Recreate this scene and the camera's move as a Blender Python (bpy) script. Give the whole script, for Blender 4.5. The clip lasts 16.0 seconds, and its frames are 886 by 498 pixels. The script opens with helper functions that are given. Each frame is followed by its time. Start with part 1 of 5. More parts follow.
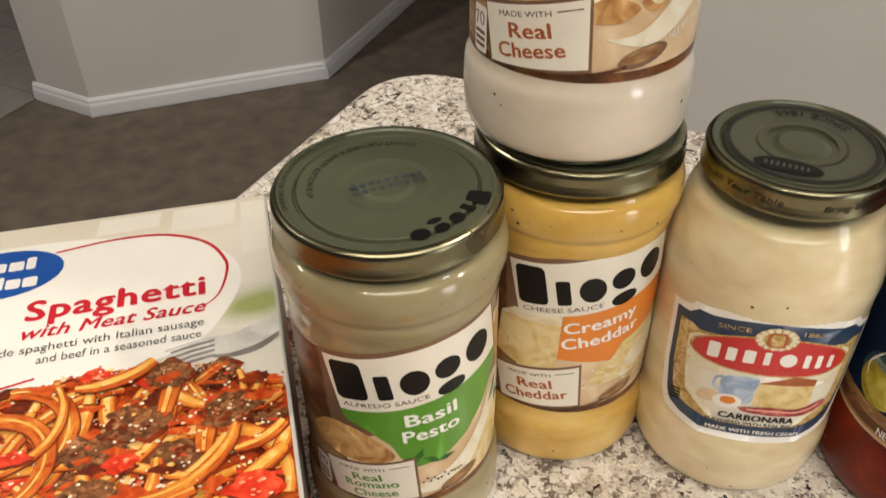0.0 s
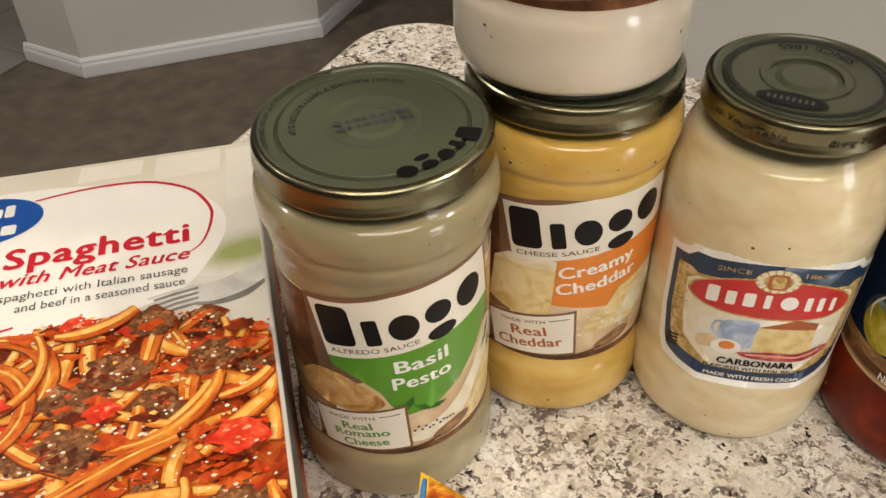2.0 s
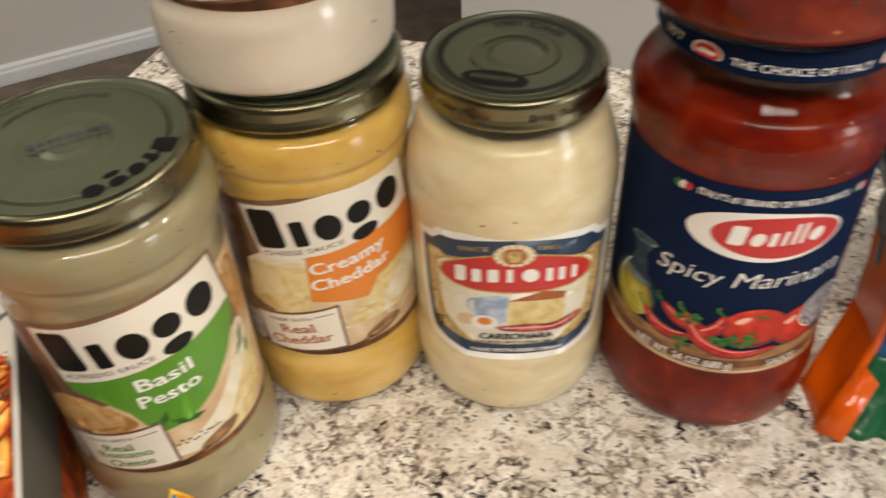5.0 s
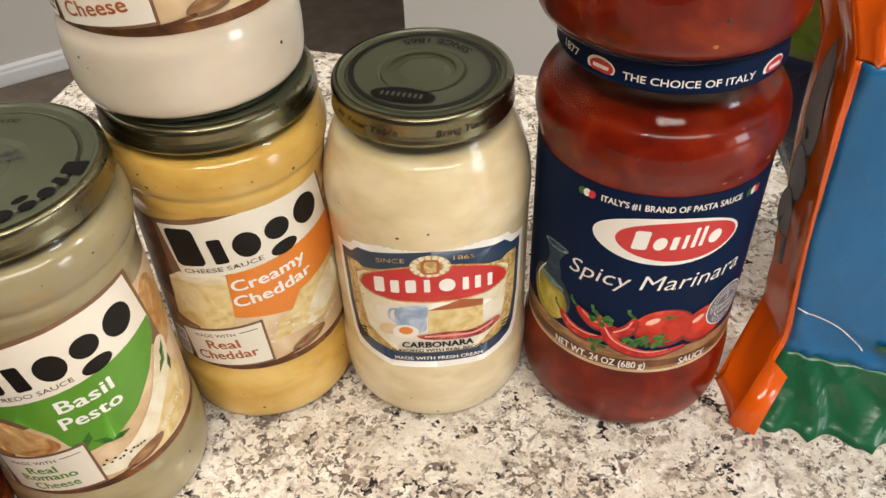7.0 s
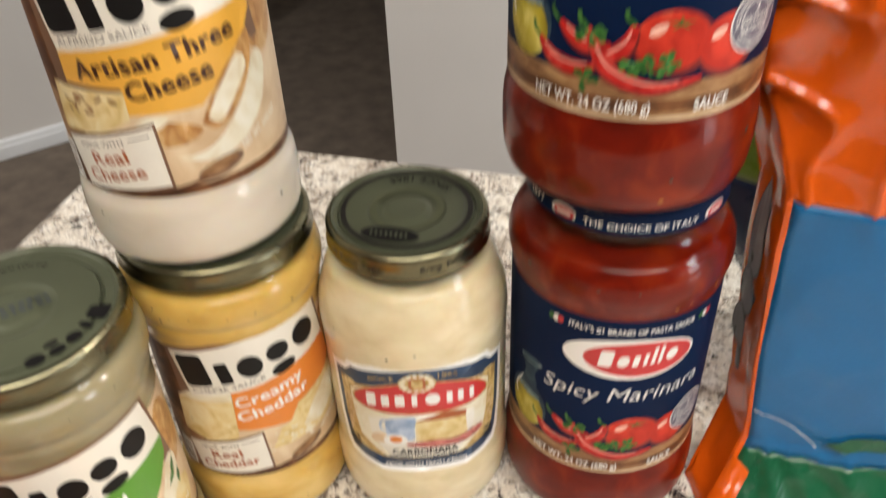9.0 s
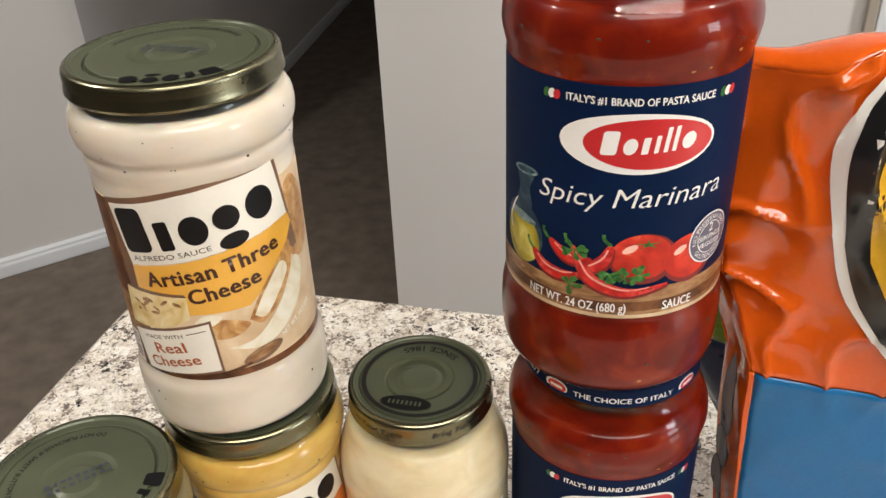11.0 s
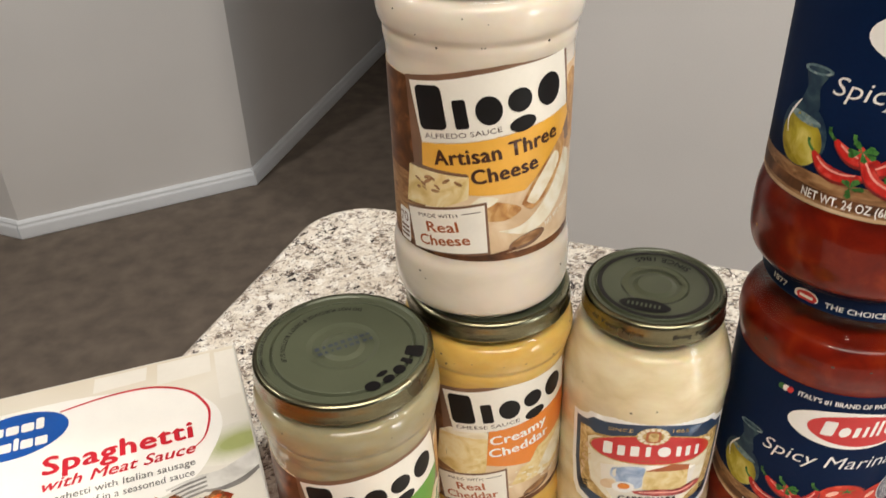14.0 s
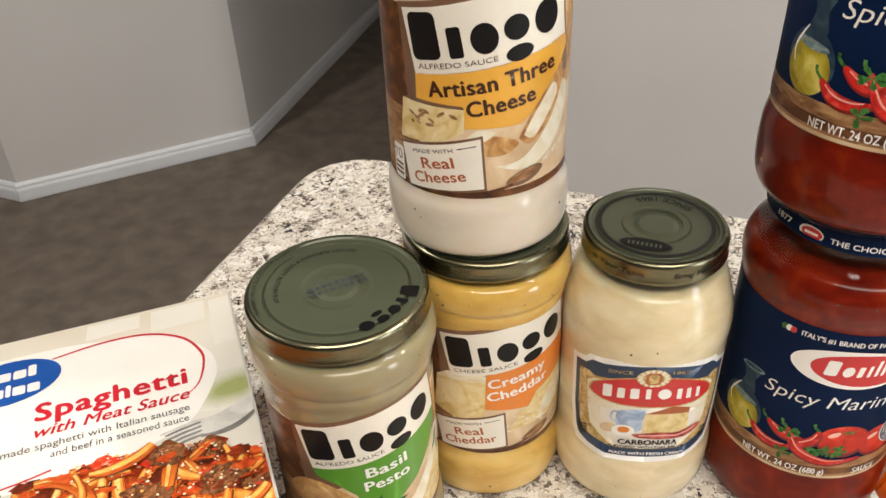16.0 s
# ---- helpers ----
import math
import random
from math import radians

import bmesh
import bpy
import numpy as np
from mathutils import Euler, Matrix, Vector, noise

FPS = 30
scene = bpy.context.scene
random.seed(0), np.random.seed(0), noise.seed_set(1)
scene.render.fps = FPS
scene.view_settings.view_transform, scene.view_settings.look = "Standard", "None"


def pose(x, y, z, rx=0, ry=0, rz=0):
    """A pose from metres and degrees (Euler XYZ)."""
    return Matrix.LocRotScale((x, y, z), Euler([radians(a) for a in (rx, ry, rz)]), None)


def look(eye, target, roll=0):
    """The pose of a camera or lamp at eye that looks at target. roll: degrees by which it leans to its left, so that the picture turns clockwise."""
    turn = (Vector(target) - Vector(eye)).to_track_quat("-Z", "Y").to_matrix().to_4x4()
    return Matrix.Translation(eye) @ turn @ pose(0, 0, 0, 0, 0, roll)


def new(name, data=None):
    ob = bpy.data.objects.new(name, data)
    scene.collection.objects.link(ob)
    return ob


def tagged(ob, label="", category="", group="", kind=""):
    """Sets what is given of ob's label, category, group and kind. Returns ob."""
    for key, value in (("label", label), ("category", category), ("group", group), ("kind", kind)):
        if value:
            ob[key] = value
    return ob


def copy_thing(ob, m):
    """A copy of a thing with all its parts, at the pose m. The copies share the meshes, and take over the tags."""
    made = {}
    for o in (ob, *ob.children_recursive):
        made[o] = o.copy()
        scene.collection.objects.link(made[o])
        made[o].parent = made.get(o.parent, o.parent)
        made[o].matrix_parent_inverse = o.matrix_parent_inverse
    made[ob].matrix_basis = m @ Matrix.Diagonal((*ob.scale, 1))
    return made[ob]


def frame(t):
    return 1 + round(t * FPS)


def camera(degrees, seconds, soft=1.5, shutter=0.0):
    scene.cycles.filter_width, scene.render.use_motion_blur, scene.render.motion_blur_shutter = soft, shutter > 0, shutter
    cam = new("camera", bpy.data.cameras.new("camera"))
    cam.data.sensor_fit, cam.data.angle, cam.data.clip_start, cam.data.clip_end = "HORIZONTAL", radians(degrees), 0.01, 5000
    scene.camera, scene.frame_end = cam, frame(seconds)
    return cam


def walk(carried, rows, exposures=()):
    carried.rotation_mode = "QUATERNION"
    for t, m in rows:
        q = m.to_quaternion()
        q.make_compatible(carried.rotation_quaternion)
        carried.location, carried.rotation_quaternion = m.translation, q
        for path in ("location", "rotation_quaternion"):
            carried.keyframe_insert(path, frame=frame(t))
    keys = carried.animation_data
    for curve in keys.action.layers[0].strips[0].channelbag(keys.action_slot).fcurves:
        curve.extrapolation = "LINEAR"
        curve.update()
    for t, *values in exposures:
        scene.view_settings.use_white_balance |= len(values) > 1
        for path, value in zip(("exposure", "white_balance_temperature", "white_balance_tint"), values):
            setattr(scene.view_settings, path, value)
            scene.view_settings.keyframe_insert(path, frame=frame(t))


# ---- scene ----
cam = camera(55.0, 16.0, shutter=0.6)
METRES, EYE, TILT, LEAN, TURN = 0.30, 1.2045, -38.5, 0.7, 0.0
ROWS = [
    (0.0, 0.0, 0.0, 0.0, 0.0, 0.0, -0.0),
    (0.5, -0.0013, 0.0057, -0.0165, -0.11, -1.08, -0.01),
    (1.0, 0.0044, 0.0163, -0.0219, -0.03, -1.86, 0.06),
    (1.5, 0.0108, 0.0253, -0.0151, -0.01, -2.25, 0.23),
    (2.0, 0.0095, 0.0319, -0.022, -0.08, -2.54, 0.39),
    (2.5, 0.0228, 0.0344, -0.0299, -0.6, -2.83, 1.03),
    (3.0, 0.0689, 0.0496, -0.0312, -1.87, -3.41, 2.44),
    (3.5, 0.0743, 0.0568, -0.0291, -2.67, -3.82, 3.15),
    (4.0, 0.0778, 0.0549, -0.0242, -3.04, -3.91, 3.46),
    (4.5, 0.1032, 0.051, -0.0271, -3.69, -4.02, 4.26),
    (5.0, 0.2059, 0.0239, -0.0185, -5.68, -4.06, 6.41),
    (5.2, 0.2323, 0.0115, -0.0204, -6.43, -3.84, 7.18),
    (7.3, 0.2482, -0.0059, -0.0167, -8.80, -4.05, 8.10),
    (7.5, 0.2478, -0.0023, -0.0167, -8.83, -4.17, 8.23),
    (8.0, 0.2466, -0.0061, -0.0088, -9.05, -4.16, 8.44),
    (8.5, 0.2567, 0.001, -0.0042, -9.31, -3.76, 8.76),
    (9.0, 0.2531, -0.1075, 0.0645, -9.36, -0.34, 8.99),
    (9.5, 0.2495, -0.2309, 0.1291, -9.14, 4.56, 9.12),
    (9.7, 0.2503, -0.2620, 0.1486, -9.0, 6.03, 9.05),
    (11.8, 0.2045, -0.2640, 0.1540, -9.85, 6.70, 9.72),
    (12.0, 0.2021, -0.2641, 0.1552, -9.52, 6.89, 9.61),
    (12.5, 0.1943, -0.269, 0.1532, -9.23, 7.05, 8.95),
    (13.0, 0.0741, -0.2769, 0.1245, -7.58, 6.89, 6.48),
    (13.5, -0.0032, -0.2839, 0.094, -5.39, 6.39, 4.8),
    (14.0, -0.0079, -0.2646, 0.0761, -4.27, 5.34, 4.69),
    (14.5, -0.0064, -0.2608, 0.0708, -4.1, 4.56, 4.86),
    (15.0, -0.0004, -0.2466, 0.0619, -4.16, 3.84, 4.96),
    (15.5, -0.0046, -0.2427, 0.051, -4.18, 3.35, 4.93),
    (16.0, -0.0007, -0.2348, 0.0456, -4.14, 2.9, 5.01),
]
walk(cam, [(t, pose(0, 0, EYE, TILT, LEAN, TURN) @ pose(METRES * x, METRES * y, METRES * z, 90 + pitch, roll, yaw)) for t, x, y, z, yaw, pitch, roll in ROWS], exposures=((0, -0.43, 6750, 10), (3.5, -0.54, 6900, 10), (5, -0.37, 6800, 10), (8, -0.12, 6500, 10), (12, -0.12, 6300, 10), (14, -0.20, 6400, 10), (16, -0.17, 6400, 10)))

TOP = 0.92  # height of the worktop above the floor


# ---- world and light ----
def srgb(h):
    v = [int(h[i:i + 2], 16) / 255 for i in (0, 2, 4)]
    return tuple(c / 12.92 if c <= 0.04045 else ((c + 0.055) / 1.055) ** 2.4 for c in v)


world = bpy.data.worlds.new("world")
scene.world = world
world.use_nodes = True
wn = world.node_tree
sky = wn.nodes.new("ShaderNodeTexSky")
sky.sky_type, sky.sun_disc, sky.sun_elevation, sky.sun_rotation = "NISHITA", False, radians(40), radians(150)
wn.links.new(sky.outputs[0], wn.nodes["Background"].inputs[0])
wn.nodes["Background"].inputs[1].default_value = 0.1


def area_lamp(name, where, target, size_x, size_y, watts, colour):
    lamp = bpy.data.lights.new(name, "AREA")
    lamp.shape, lamp.size, lamp.size_y, lamp.energy, lamp.color = "RECTANGLE", size_x, size_y, watts, colour
    ob = new(name, lamp)
    ob.matrix_world = look(where, target)
    return ob


WINDOW_AT = (2.30, -1.60, 1.50)
area_lamp("window_daylight", WINDOW_AT, (0.1, 0.25, 1.0), 0.55, 0.75, 18, (0.90, 0.96, 1.0))
# broad overhead fill, added behind the viewer; no such fixture is known
area_lamp("overhead_fill", (0.25, -1.02, 2.66), (0.25, -1.02, 0), 1.5, 0.8, 43, (1.0, 0.935, 0.85))
# first two: warm ceiling lamps; last two: fills added to brighten floor and walls
for lx, ly, watts, warm in ((0.75, -0.65, 5, 0.68), (-0.55, -0.75, 9, 0.66), (-1.6, 0.8, 30, 0.88), (1.5, 0.0, 34, 0.80)):
    area_lamp("downlight_fill", (lx, ly, 2.66), (lx, ly, 0), 0.16, 0.16, watts, (1.0, 0.6 + 0.4 * warm, warm))


# ---- materials ----
def surface(name, colour, rough=0.5, vary=0.12, scale=60.0, fine=900.0, bump=0.0, metal=0.0, coat=0.0, second=None, spec=0.5, anis=0.0):
    """A paint-like surface: colour mottled at two scales, with a fine relief."""
    m = bpy.data.materials.new(name)
    m.use_nodes = True
    n, ln = m.node_tree.nodes, m.node_tree.links
    b = n["Principled BSDF"]
    tc = n.new("ShaderNodeTexCoord")
    one, two = n.new("ShaderNodeTexNoise"), n.new("ShaderNodeTexNoise")
    one.inputs["Scale"].default_value, one.inputs["Detail"].default_value = scale, 4
    two.inputs["Scale"].default_value, two.inputs["Detail"].default_value = fine, 3
    for q in (one, two):
        ln.new(tc.outputs["Object"], q.inputs["Vector"])
    add = n.new("ShaderNodeMath")
    add.operation = "MULTIPLY_ADD"
    add.inputs[1].default_value = 0.4
    ln.new(two.outputs["Fac"], add.inputs[0])
    ln.new(one.outputs["Fac"], add.inputs[2])
    ramp = n.new("ShaderNodeValToRGB")
    ramp.color_ramp.elements[0].position, ramp.color_ramp.elements[1].position = 0.45, 0.95
    dark = second or tuple(c * (1 - vary) for c in colour)
    ramp.color_ramp.elements[0].color = (*dark, 1)
    ramp.color_ramp.elements[1].color = (*tuple(min(1, c * (1 + vary * 0.5)) for c in colour), 1)
    ln.new(add.outputs[0], ramp.inputs[0])
    ln.new(ramp.outputs[0], b.inputs["Base Color"])
    rr = n.new("ShaderNodeMapRange")
    rr.inputs["To Min"].default_value, rr.inputs["To Max"].default_value = max(0.02, rough * 0.8), min(1, rough * 1.2)
    ln.new(one.outputs["Fac"], rr.inputs["Value"])
    ln.new(rr.outputs[0], b.inputs["Roughness"])
    b.inputs["Metallic"].default_value, b.inputs["Coat Weight"].default_value = metal, coat
    b.inputs["Coat Roughness"].default_value, b.inputs["Specular IOR Level"].default_value = 0.06, spec
    b.inputs["Anisotropic"].default_value = anis
    if bump:
        bp = n.new("ShaderNodeBump")
        bp.inputs["Strength"].default_value, bp.inputs["Distance"].default_value = 0.6, bump
        ln.new(add.outputs[0], bp.inputs["Height"])
        ln.new(bp.outputs[0], b.inputs["Normal"])
    return m


def photo(name, colours, scale, rough=0.4, stretch=(1, 1, 1), warp=1.5):
    """Printed picture ink: several colours in soft patches."""
    m = bpy.data.materials.new(name)
    m.use_nodes = True
    n, ln = m.node_tree.nodes, m.node_tree.links
    b = n["Principled BSDF"]
    tc, mp, q, ramp = n.new("ShaderNodeTexCoord"), n.new("ShaderNodeMapping"), n.new("ShaderNodeTexNoise"), n.new("ShaderNodeValToRGB")
    mp.inputs["Scale"].default_value = stretch
    q.inputs["Scale"].default_value, q.inputs["Detail"].default_value, q.inputs["Distortion"].default_value = scale, 5, warp
    ln.new(tc.outputs["Object"], mp.inputs["Vector"])
    ln.new(mp.outputs[0], q.inputs["Vector"])
    ln.new(q.outputs["Fac"], ramp.inputs[0])
    el = ramp.color_ramp.elements
    for i, c in enumerate(colours):
        pos = 0.3 + 0.42 * i / (len(colours) - 1)
        e = el[i] if i < 2 else el.new(pos)
        e.position, e.color = pos, (*c, 1)
    ln.new(ramp.outputs[0], b.inputs["Base Color"])
    b.inputs["Roughness"].default_value, b.inputs["Specular IOR Level"].default_value = rough, 0.25
    return m


def granite():
    m = bpy.data.materials.new("granite")
    m.use_nodes = True
    n, ln = m.node_tree.nodes, m.node_tree.links
    b = n["Principled BSDF"]
    tc = n.new("ShaderNodeTexCoord")

    def noise_at(scale, detail, rough, warp):
        q = n.new("ShaderNodeTexNoise")
        q.inputs["Scale"].default_value, q.inputs["Detail"].default_value = scale, detail
        q.inputs["Roughness"].default_value, q.inputs["Distortion"].default_value = rough, warp
        ln.new(tc.outputs["Object"], q.inputs["Vector"])
        return q.outputs["Fac"]

    def step(value, low, high):
        r = n.new("ShaderNodeMapRange")
        r.inputs["From Min"].default_value, r.inputs["From Max"].default_value = low, high
        ln.new(value, r.inputs["Value"])
        return r.outputs[0]

    def over(fac, under, colour):
        x = n.new("ShaderNodeMix")
        x.data_type = "RGBA"
        ln.new(fac, x.inputs[0])
        if isinstance(under, tuple):
            x.inputs[6].default_value = (*under, 1)
        else:
            ln.new(under, x.inputs[6])
        x.inputs[7].default_value = (*colour, 1)
        return x.outputs[2]

    def times(a, c):
        k = n.new("ShaderNodeMath")
        k.operation = "MULTIPLY"
        ln.new(a, k.inputs[0])
        ln.new(c, k.inputs[1])
        return k.outputs[0]

    # crystals: cells with ragged edges, each with its own chance to be dark
    bend = n.new("ShaderNodeTexNoise")
    bend.inputs["Scale"].default_value, bend.inputs["Detail"].default_value = 230, 6
    ln.new(tc.outputs["Object"], bend.inputs["Vector"])
    shift = n.new("ShaderNodeVectorMath")
    shift.operation = "MULTIPLY_ADD"
    shift.inputs[1].default_value = (0.012, 0.012, 0.012)
    ln.new(bend.outputs["Color"], shift.inputs[0])
    ln.new(tc.outputs["Object"], shift.inputs[2])

    def cells(scale):
        c = n.new("ShaderNodeTexVoronoi")
        c.inputs["Scale"].default_value = scale
        ln.new(shift.outputs[0], c.inputs["Vector"])
        sp = n.new("ShaderNodeSeparateColor")
        ln.new(c.outputs["Color"], sp.inputs[0])
        return sp.outputs[0]

    def blend(a, k, c):
        m_ = n.new("ShaderNodeMath")
        m_.operation = "MULTIPLY_ADD"
        m_.inputs[1].default_value = k
        ln.new(a, m_.inputs[0])
        ln.new(c, m_.inputs[2])
        return m_.outputs[0]

    clump = noise_at(70, 4, 0.6, 0.6)
    cream = over(step(noise_at(30, 4, 0.6, 0.8), 0.36, 0.66), (0.86, 0.81, 0.725), (0.72, 0.645, 0.55))
    pale = over(step(cells(150), 0.35, 0.95), cream, (0.93, 0.90, 0.84))
    smoke = over(step(noise_at(95, 5, 0.65, 1.0), 0.50, 0.72), pale, (0.50, 0.43, 0.36))
    tan = over(step(blend(clump, 1.3, cells(380)), 1.33, 1.62), smoke, (0.42, 0.345, 0.28))
    grey = over(step(blend(clump, 1.4, cells(460)), 1.47, 1.64), tan, (0.19, 0.155, 0.135))
    knot = noise_at(50, 3, 0.55, 0.3)
    dark = over(step(blend(knot, 2.0, cells(420)), 1.96, 2.09), grey, (0.030, 0.024, 0.028))
    tiny = over(step(noise_at(420, 4, 0.6, 0.6), 0.62, 0.69), dark, (0.11, 0.09, 0.08))
    grain = n.new("ShaderNodeMix")
    grain.data_type, grain.blend_type = "RGBA", "MULTIPLY"
    gr = n.new("ShaderNodeMapRange")
    gr.inputs["From Min"].default_value, gr.inputs["From Max"].default_value, gr.inputs["To Min"].default_value, gr.inputs["To Max"].default_value = 0.3, 0.65, 0.78, 1.05
    ln.new(noise_at(700, 6, 0.7, 0.5), gr.inputs["Value"])
    grain.inputs[0].default_value = 1
    ln.new(tiny, grain.inputs[6])
    ln.new(gr.outputs[0], grain.inputs[7])
    ln.new(grain.outputs[2], b.inputs["Base Color"])
    b.inputs["Roughness"].default_value = 0.16
    rr = n.new("ShaderNodeMapRange")
    rr.inputs["To Min"].default_value, rr.inputs["To Max"].default_value = 0.12, 0.26
    ln.new(noise_at(60, 3, 0.5, 0), rr.inputs["Value"])
    ln.new(rr.outputs[0], b.inputs["Roughness"])
    return m


def carpet():
    m = surface("carpet", (0.175, 0.140, 0.112), 0.97, 0.36, 16, 600, bump=0.0012)
    return m


def glass(name, tint=(1, 1, 1)):
    """Clear glass that lies on its filling: what is behind shows through, with the gloss of glass over it."""
    m = bpy.data.materials.new(name)
    m.use_nodes = True
    n, ln = m.node_tree.nodes, m.node_tree.links
    n.remove(n["Principled BSDF"])
    clear, shine, mix, fr = n.new("ShaderNodeBsdfTransparent"), n.new("ShaderNodeBsdfGlossy"), n.new("ShaderNodeMixShader"), n.new("ShaderNodeLayerWeight")
    clear.inputs["Color"].default_value = (*tint, 1)
    shine.inputs["Roughness"].default_value = 0.03
    fr.inputs["Blend"].default_value = 0.5
    power, gain = n.new("ShaderNodeMath"), n.new("ShaderNodeMath")
    power.operation, gain.operation = "POWER", "MULTIPLY_ADD"
    power.inputs[1].default_value, gain.inputs[1].default_value, gain.inputs[2].default_value = 5, 0.4, 0.035
    ln.new(fr.outputs["Facing"], power.inputs[0])
    ln.new(power.outputs[0], gain.inputs[0])
    ln.new(gain.outputs[0], mix.inputs[0])
    ln.new(clear.outputs[0], mix.inputs[1])
    ln.new(shine.outputs[0], mix.inputs[2])
    ln.new(mix.outputs[0], n["Material Output"].inputs["Surface"])
    return m


M = {
    "granite": granite(), "carpet": carpet(),
    "wall": surface("wall_paint", (0.70, 0.68, 0.665), 0.75, 0.05, 3, 300, bump=0.0004),
    "casing": surface("casing_paint", (0.42, 0.37, 0.31), 0.5, 0.06, 8, 200),
    # for unseen walls: kept dark to lower bounce light and jar reflections
    "taupe": surface("unseen_wall_taupe", (0.22, 0.19, 0.165), 0.75, 0.08, 3, 300, bump=0.0004),
    "ceiling": surface("ceiling_paint", (0.50, 0.49, 0.47), 0.85, 0.04, 4, 250, bump=0.001),
    "trim": surface("trim_paint", (0.80, 0.83, 0.87), 0.4, 0.05, 8, 200),
    "tile": surface("floor_tile", (0.30, 0.29, 0.265), 0.35, 0.2, 9, 90),
    "cabinet": surface("cabinet_wood", (0.16, 0.085, 0.045), 0.5, 0.3, 14, 160),
    "glass": glass("jar_glass", (0.98, 1.0, 0.985)),
    "gold": surface("lid_brass", (0.205, 0.192, 0.122), 0.26, 0.18, 40, 1400, metal=1.0, anis=0.4),
    "olive": surface("lid_olive", (0.090, 0.100, 0.062), 0.38, 0.10, 50, 1200, metal=0.2, coat=0.04),
    "olive_dark": surface("lid_olive_dark", (0.024, 0.021, 0.020), 0.40, 0.2, 60, 1200, metal=0.4),
    "ink": surface("black_ink", (0.006, 0.0055, 0.006), 0.45, 0.3, 200, 1500, spec=0.25),
    "ink_soft": surface("grey_ink", (0.10, 0.10, 0.10), 0.4, 0.2, 200, 1500),
    "stamp": surface("stamp_ink", (0.045, 0.055, 0.075), 0.4, 0.4, 600, 1500),
    "paper": surface("label_paper", (0.83, 0.79, 0.70), 0.32, 0.05, 70, 900, coat=0.15),
    "white": surface("white_print", (0.90, 0.885, 0.86), 0.32, 0.04, 70, 900, coat=0.15),
    "brown": photo("brown_print", ((0.050, 0.020, 0.009), (0.12, 0.046, 0.018), (0.27, 0.11, 0.040)), 70, 0.34),
    "frame": surface("frame_print", (0.20, 0.105, 0.060), 0.34, 0.25, 90, 900),
    "wood_print": photo("wood_print", ((0.16, 0.075, 0.030), (0.33, 0.17, 0.075), (0.50, 0.31, 0.15)), 90, 0.34, (1, 1, 3)),
    "beige": photo("beige_print", ((0.56, 0.38, 0.22), (0.69, 0.51, 0.32), (0.80, 0.65, 0.45)), 70, 0.34, warp=0.5),
    "cheese": photo("cheese_print", ((0.60, 0.42, 0.14), (0.74, 0.58, 0.28), (0.80, 0.70, 0.44)), 110, 0.34),
    "cream_print": photo("cream_print", ((0.70, 0.60, 0.40), (0.80, 0.74, 0.58), (0.84, 0.80, 0.68)), 90, 0.34),
    "bread": photo("bread_print", ((0.32, 0.13, 0.04), (0.52, 0.28, 0.10), (0.68, 0.46, 0.22)), 120, 0.34),
    "green": surface("green_print", (0.100, 0.300, 0.028), 0.33, 0.12, 60, 900, coat=0.15),
    "leaf": photo("leaf_print", ((0.015, 0.06, 0.012), (0.04, 0.15, 0.03), (0.10, 0.27, 0.06)), 260, 0.34),
    "amber": surface("amber_print", (0.80, 0.42, 0.055), 0.33, 0.08, 60, 900, coat=0.15),
    "orange": surface("orange_print", (0.78, 0.24, 0.030), 0.33, 0.08, 60, 900, coat=0.15),
    "brown_ink": surface("brown_ink", (0.055, 0.018, 0.008), 0.35, 0.2, 200, 1500),
    "rust_ink": surface("rust_ink", (0.42, 0.11, 0.030), 0.35, 0.2, 200, 1500),
    "green_ink": surface("green_ink", (0.10, 0.27, 0.05), 0.35, 0.2, 200, 1500),
    "navy": surface("navy_print", (0.0025, 0.0125, 0.050), 0.5, 0.22, 25, 900, spec=0.08),
    "steel_blue": surface("blue_print", (0.018, 0.045, 0.10), 0.33, 0.15, 60, 900, coat=0.15),
    "red": surface("red_print", (0.60, 0.022, 0.026), 0.32, 0.1, 60, 900, coat=0.2),
    "chilli": photo("chilli_print", ((0.30, 0.008, 0.008), (0.60, 0.020, 0.016), (0.80, 0.12, 0.09)), 130, 0.33),
    "chilli_dark": surface("chilli_dark_print", (0.20, 0.006, 0.006), 0.35, 0.3, 150, 900),
    "chilli_light": surface("chilli_light_print", (0.86, 0.38, 0.32), 0.35, 0.2, 150, 900),
    "tomato_light": surface("tomato_light_print", (0.90, 0.52, 0.42), 0.35, 0.2, 150, 900),
    "tomato": photo("tomato_print", ((0.42, 0.018, 0.010), (0.68, 0.045, 0.022), (0.86, 0.26, 0.14)), 55, 0.33),
    "oil": photo("oil_print", ((0.20, 0.16, 0.01), (0.46, 0.38, 0.03), (0.70, 0.62, 0.18)), 70, 0.33),
    "jug": photo("jug_print", ((0.16, 0.24, 0.42), (0.36, 0.46, 0.64), (0.66, 0.74, 0.84)), 90, 0.34),
    "bacon": photo("bacon_print", ((0.20, 0.02, 0.02), (0.38, 0.05, 0.05), (0.60, 0.20, 0.16)), 200, 0.34),
    "gilt": photo("gilt_print", ((0.30, 0.18, 0.05), (0.56, 0.38, 0.14), (0.76, 0.62, 0.34)), 260, 0.34),
}


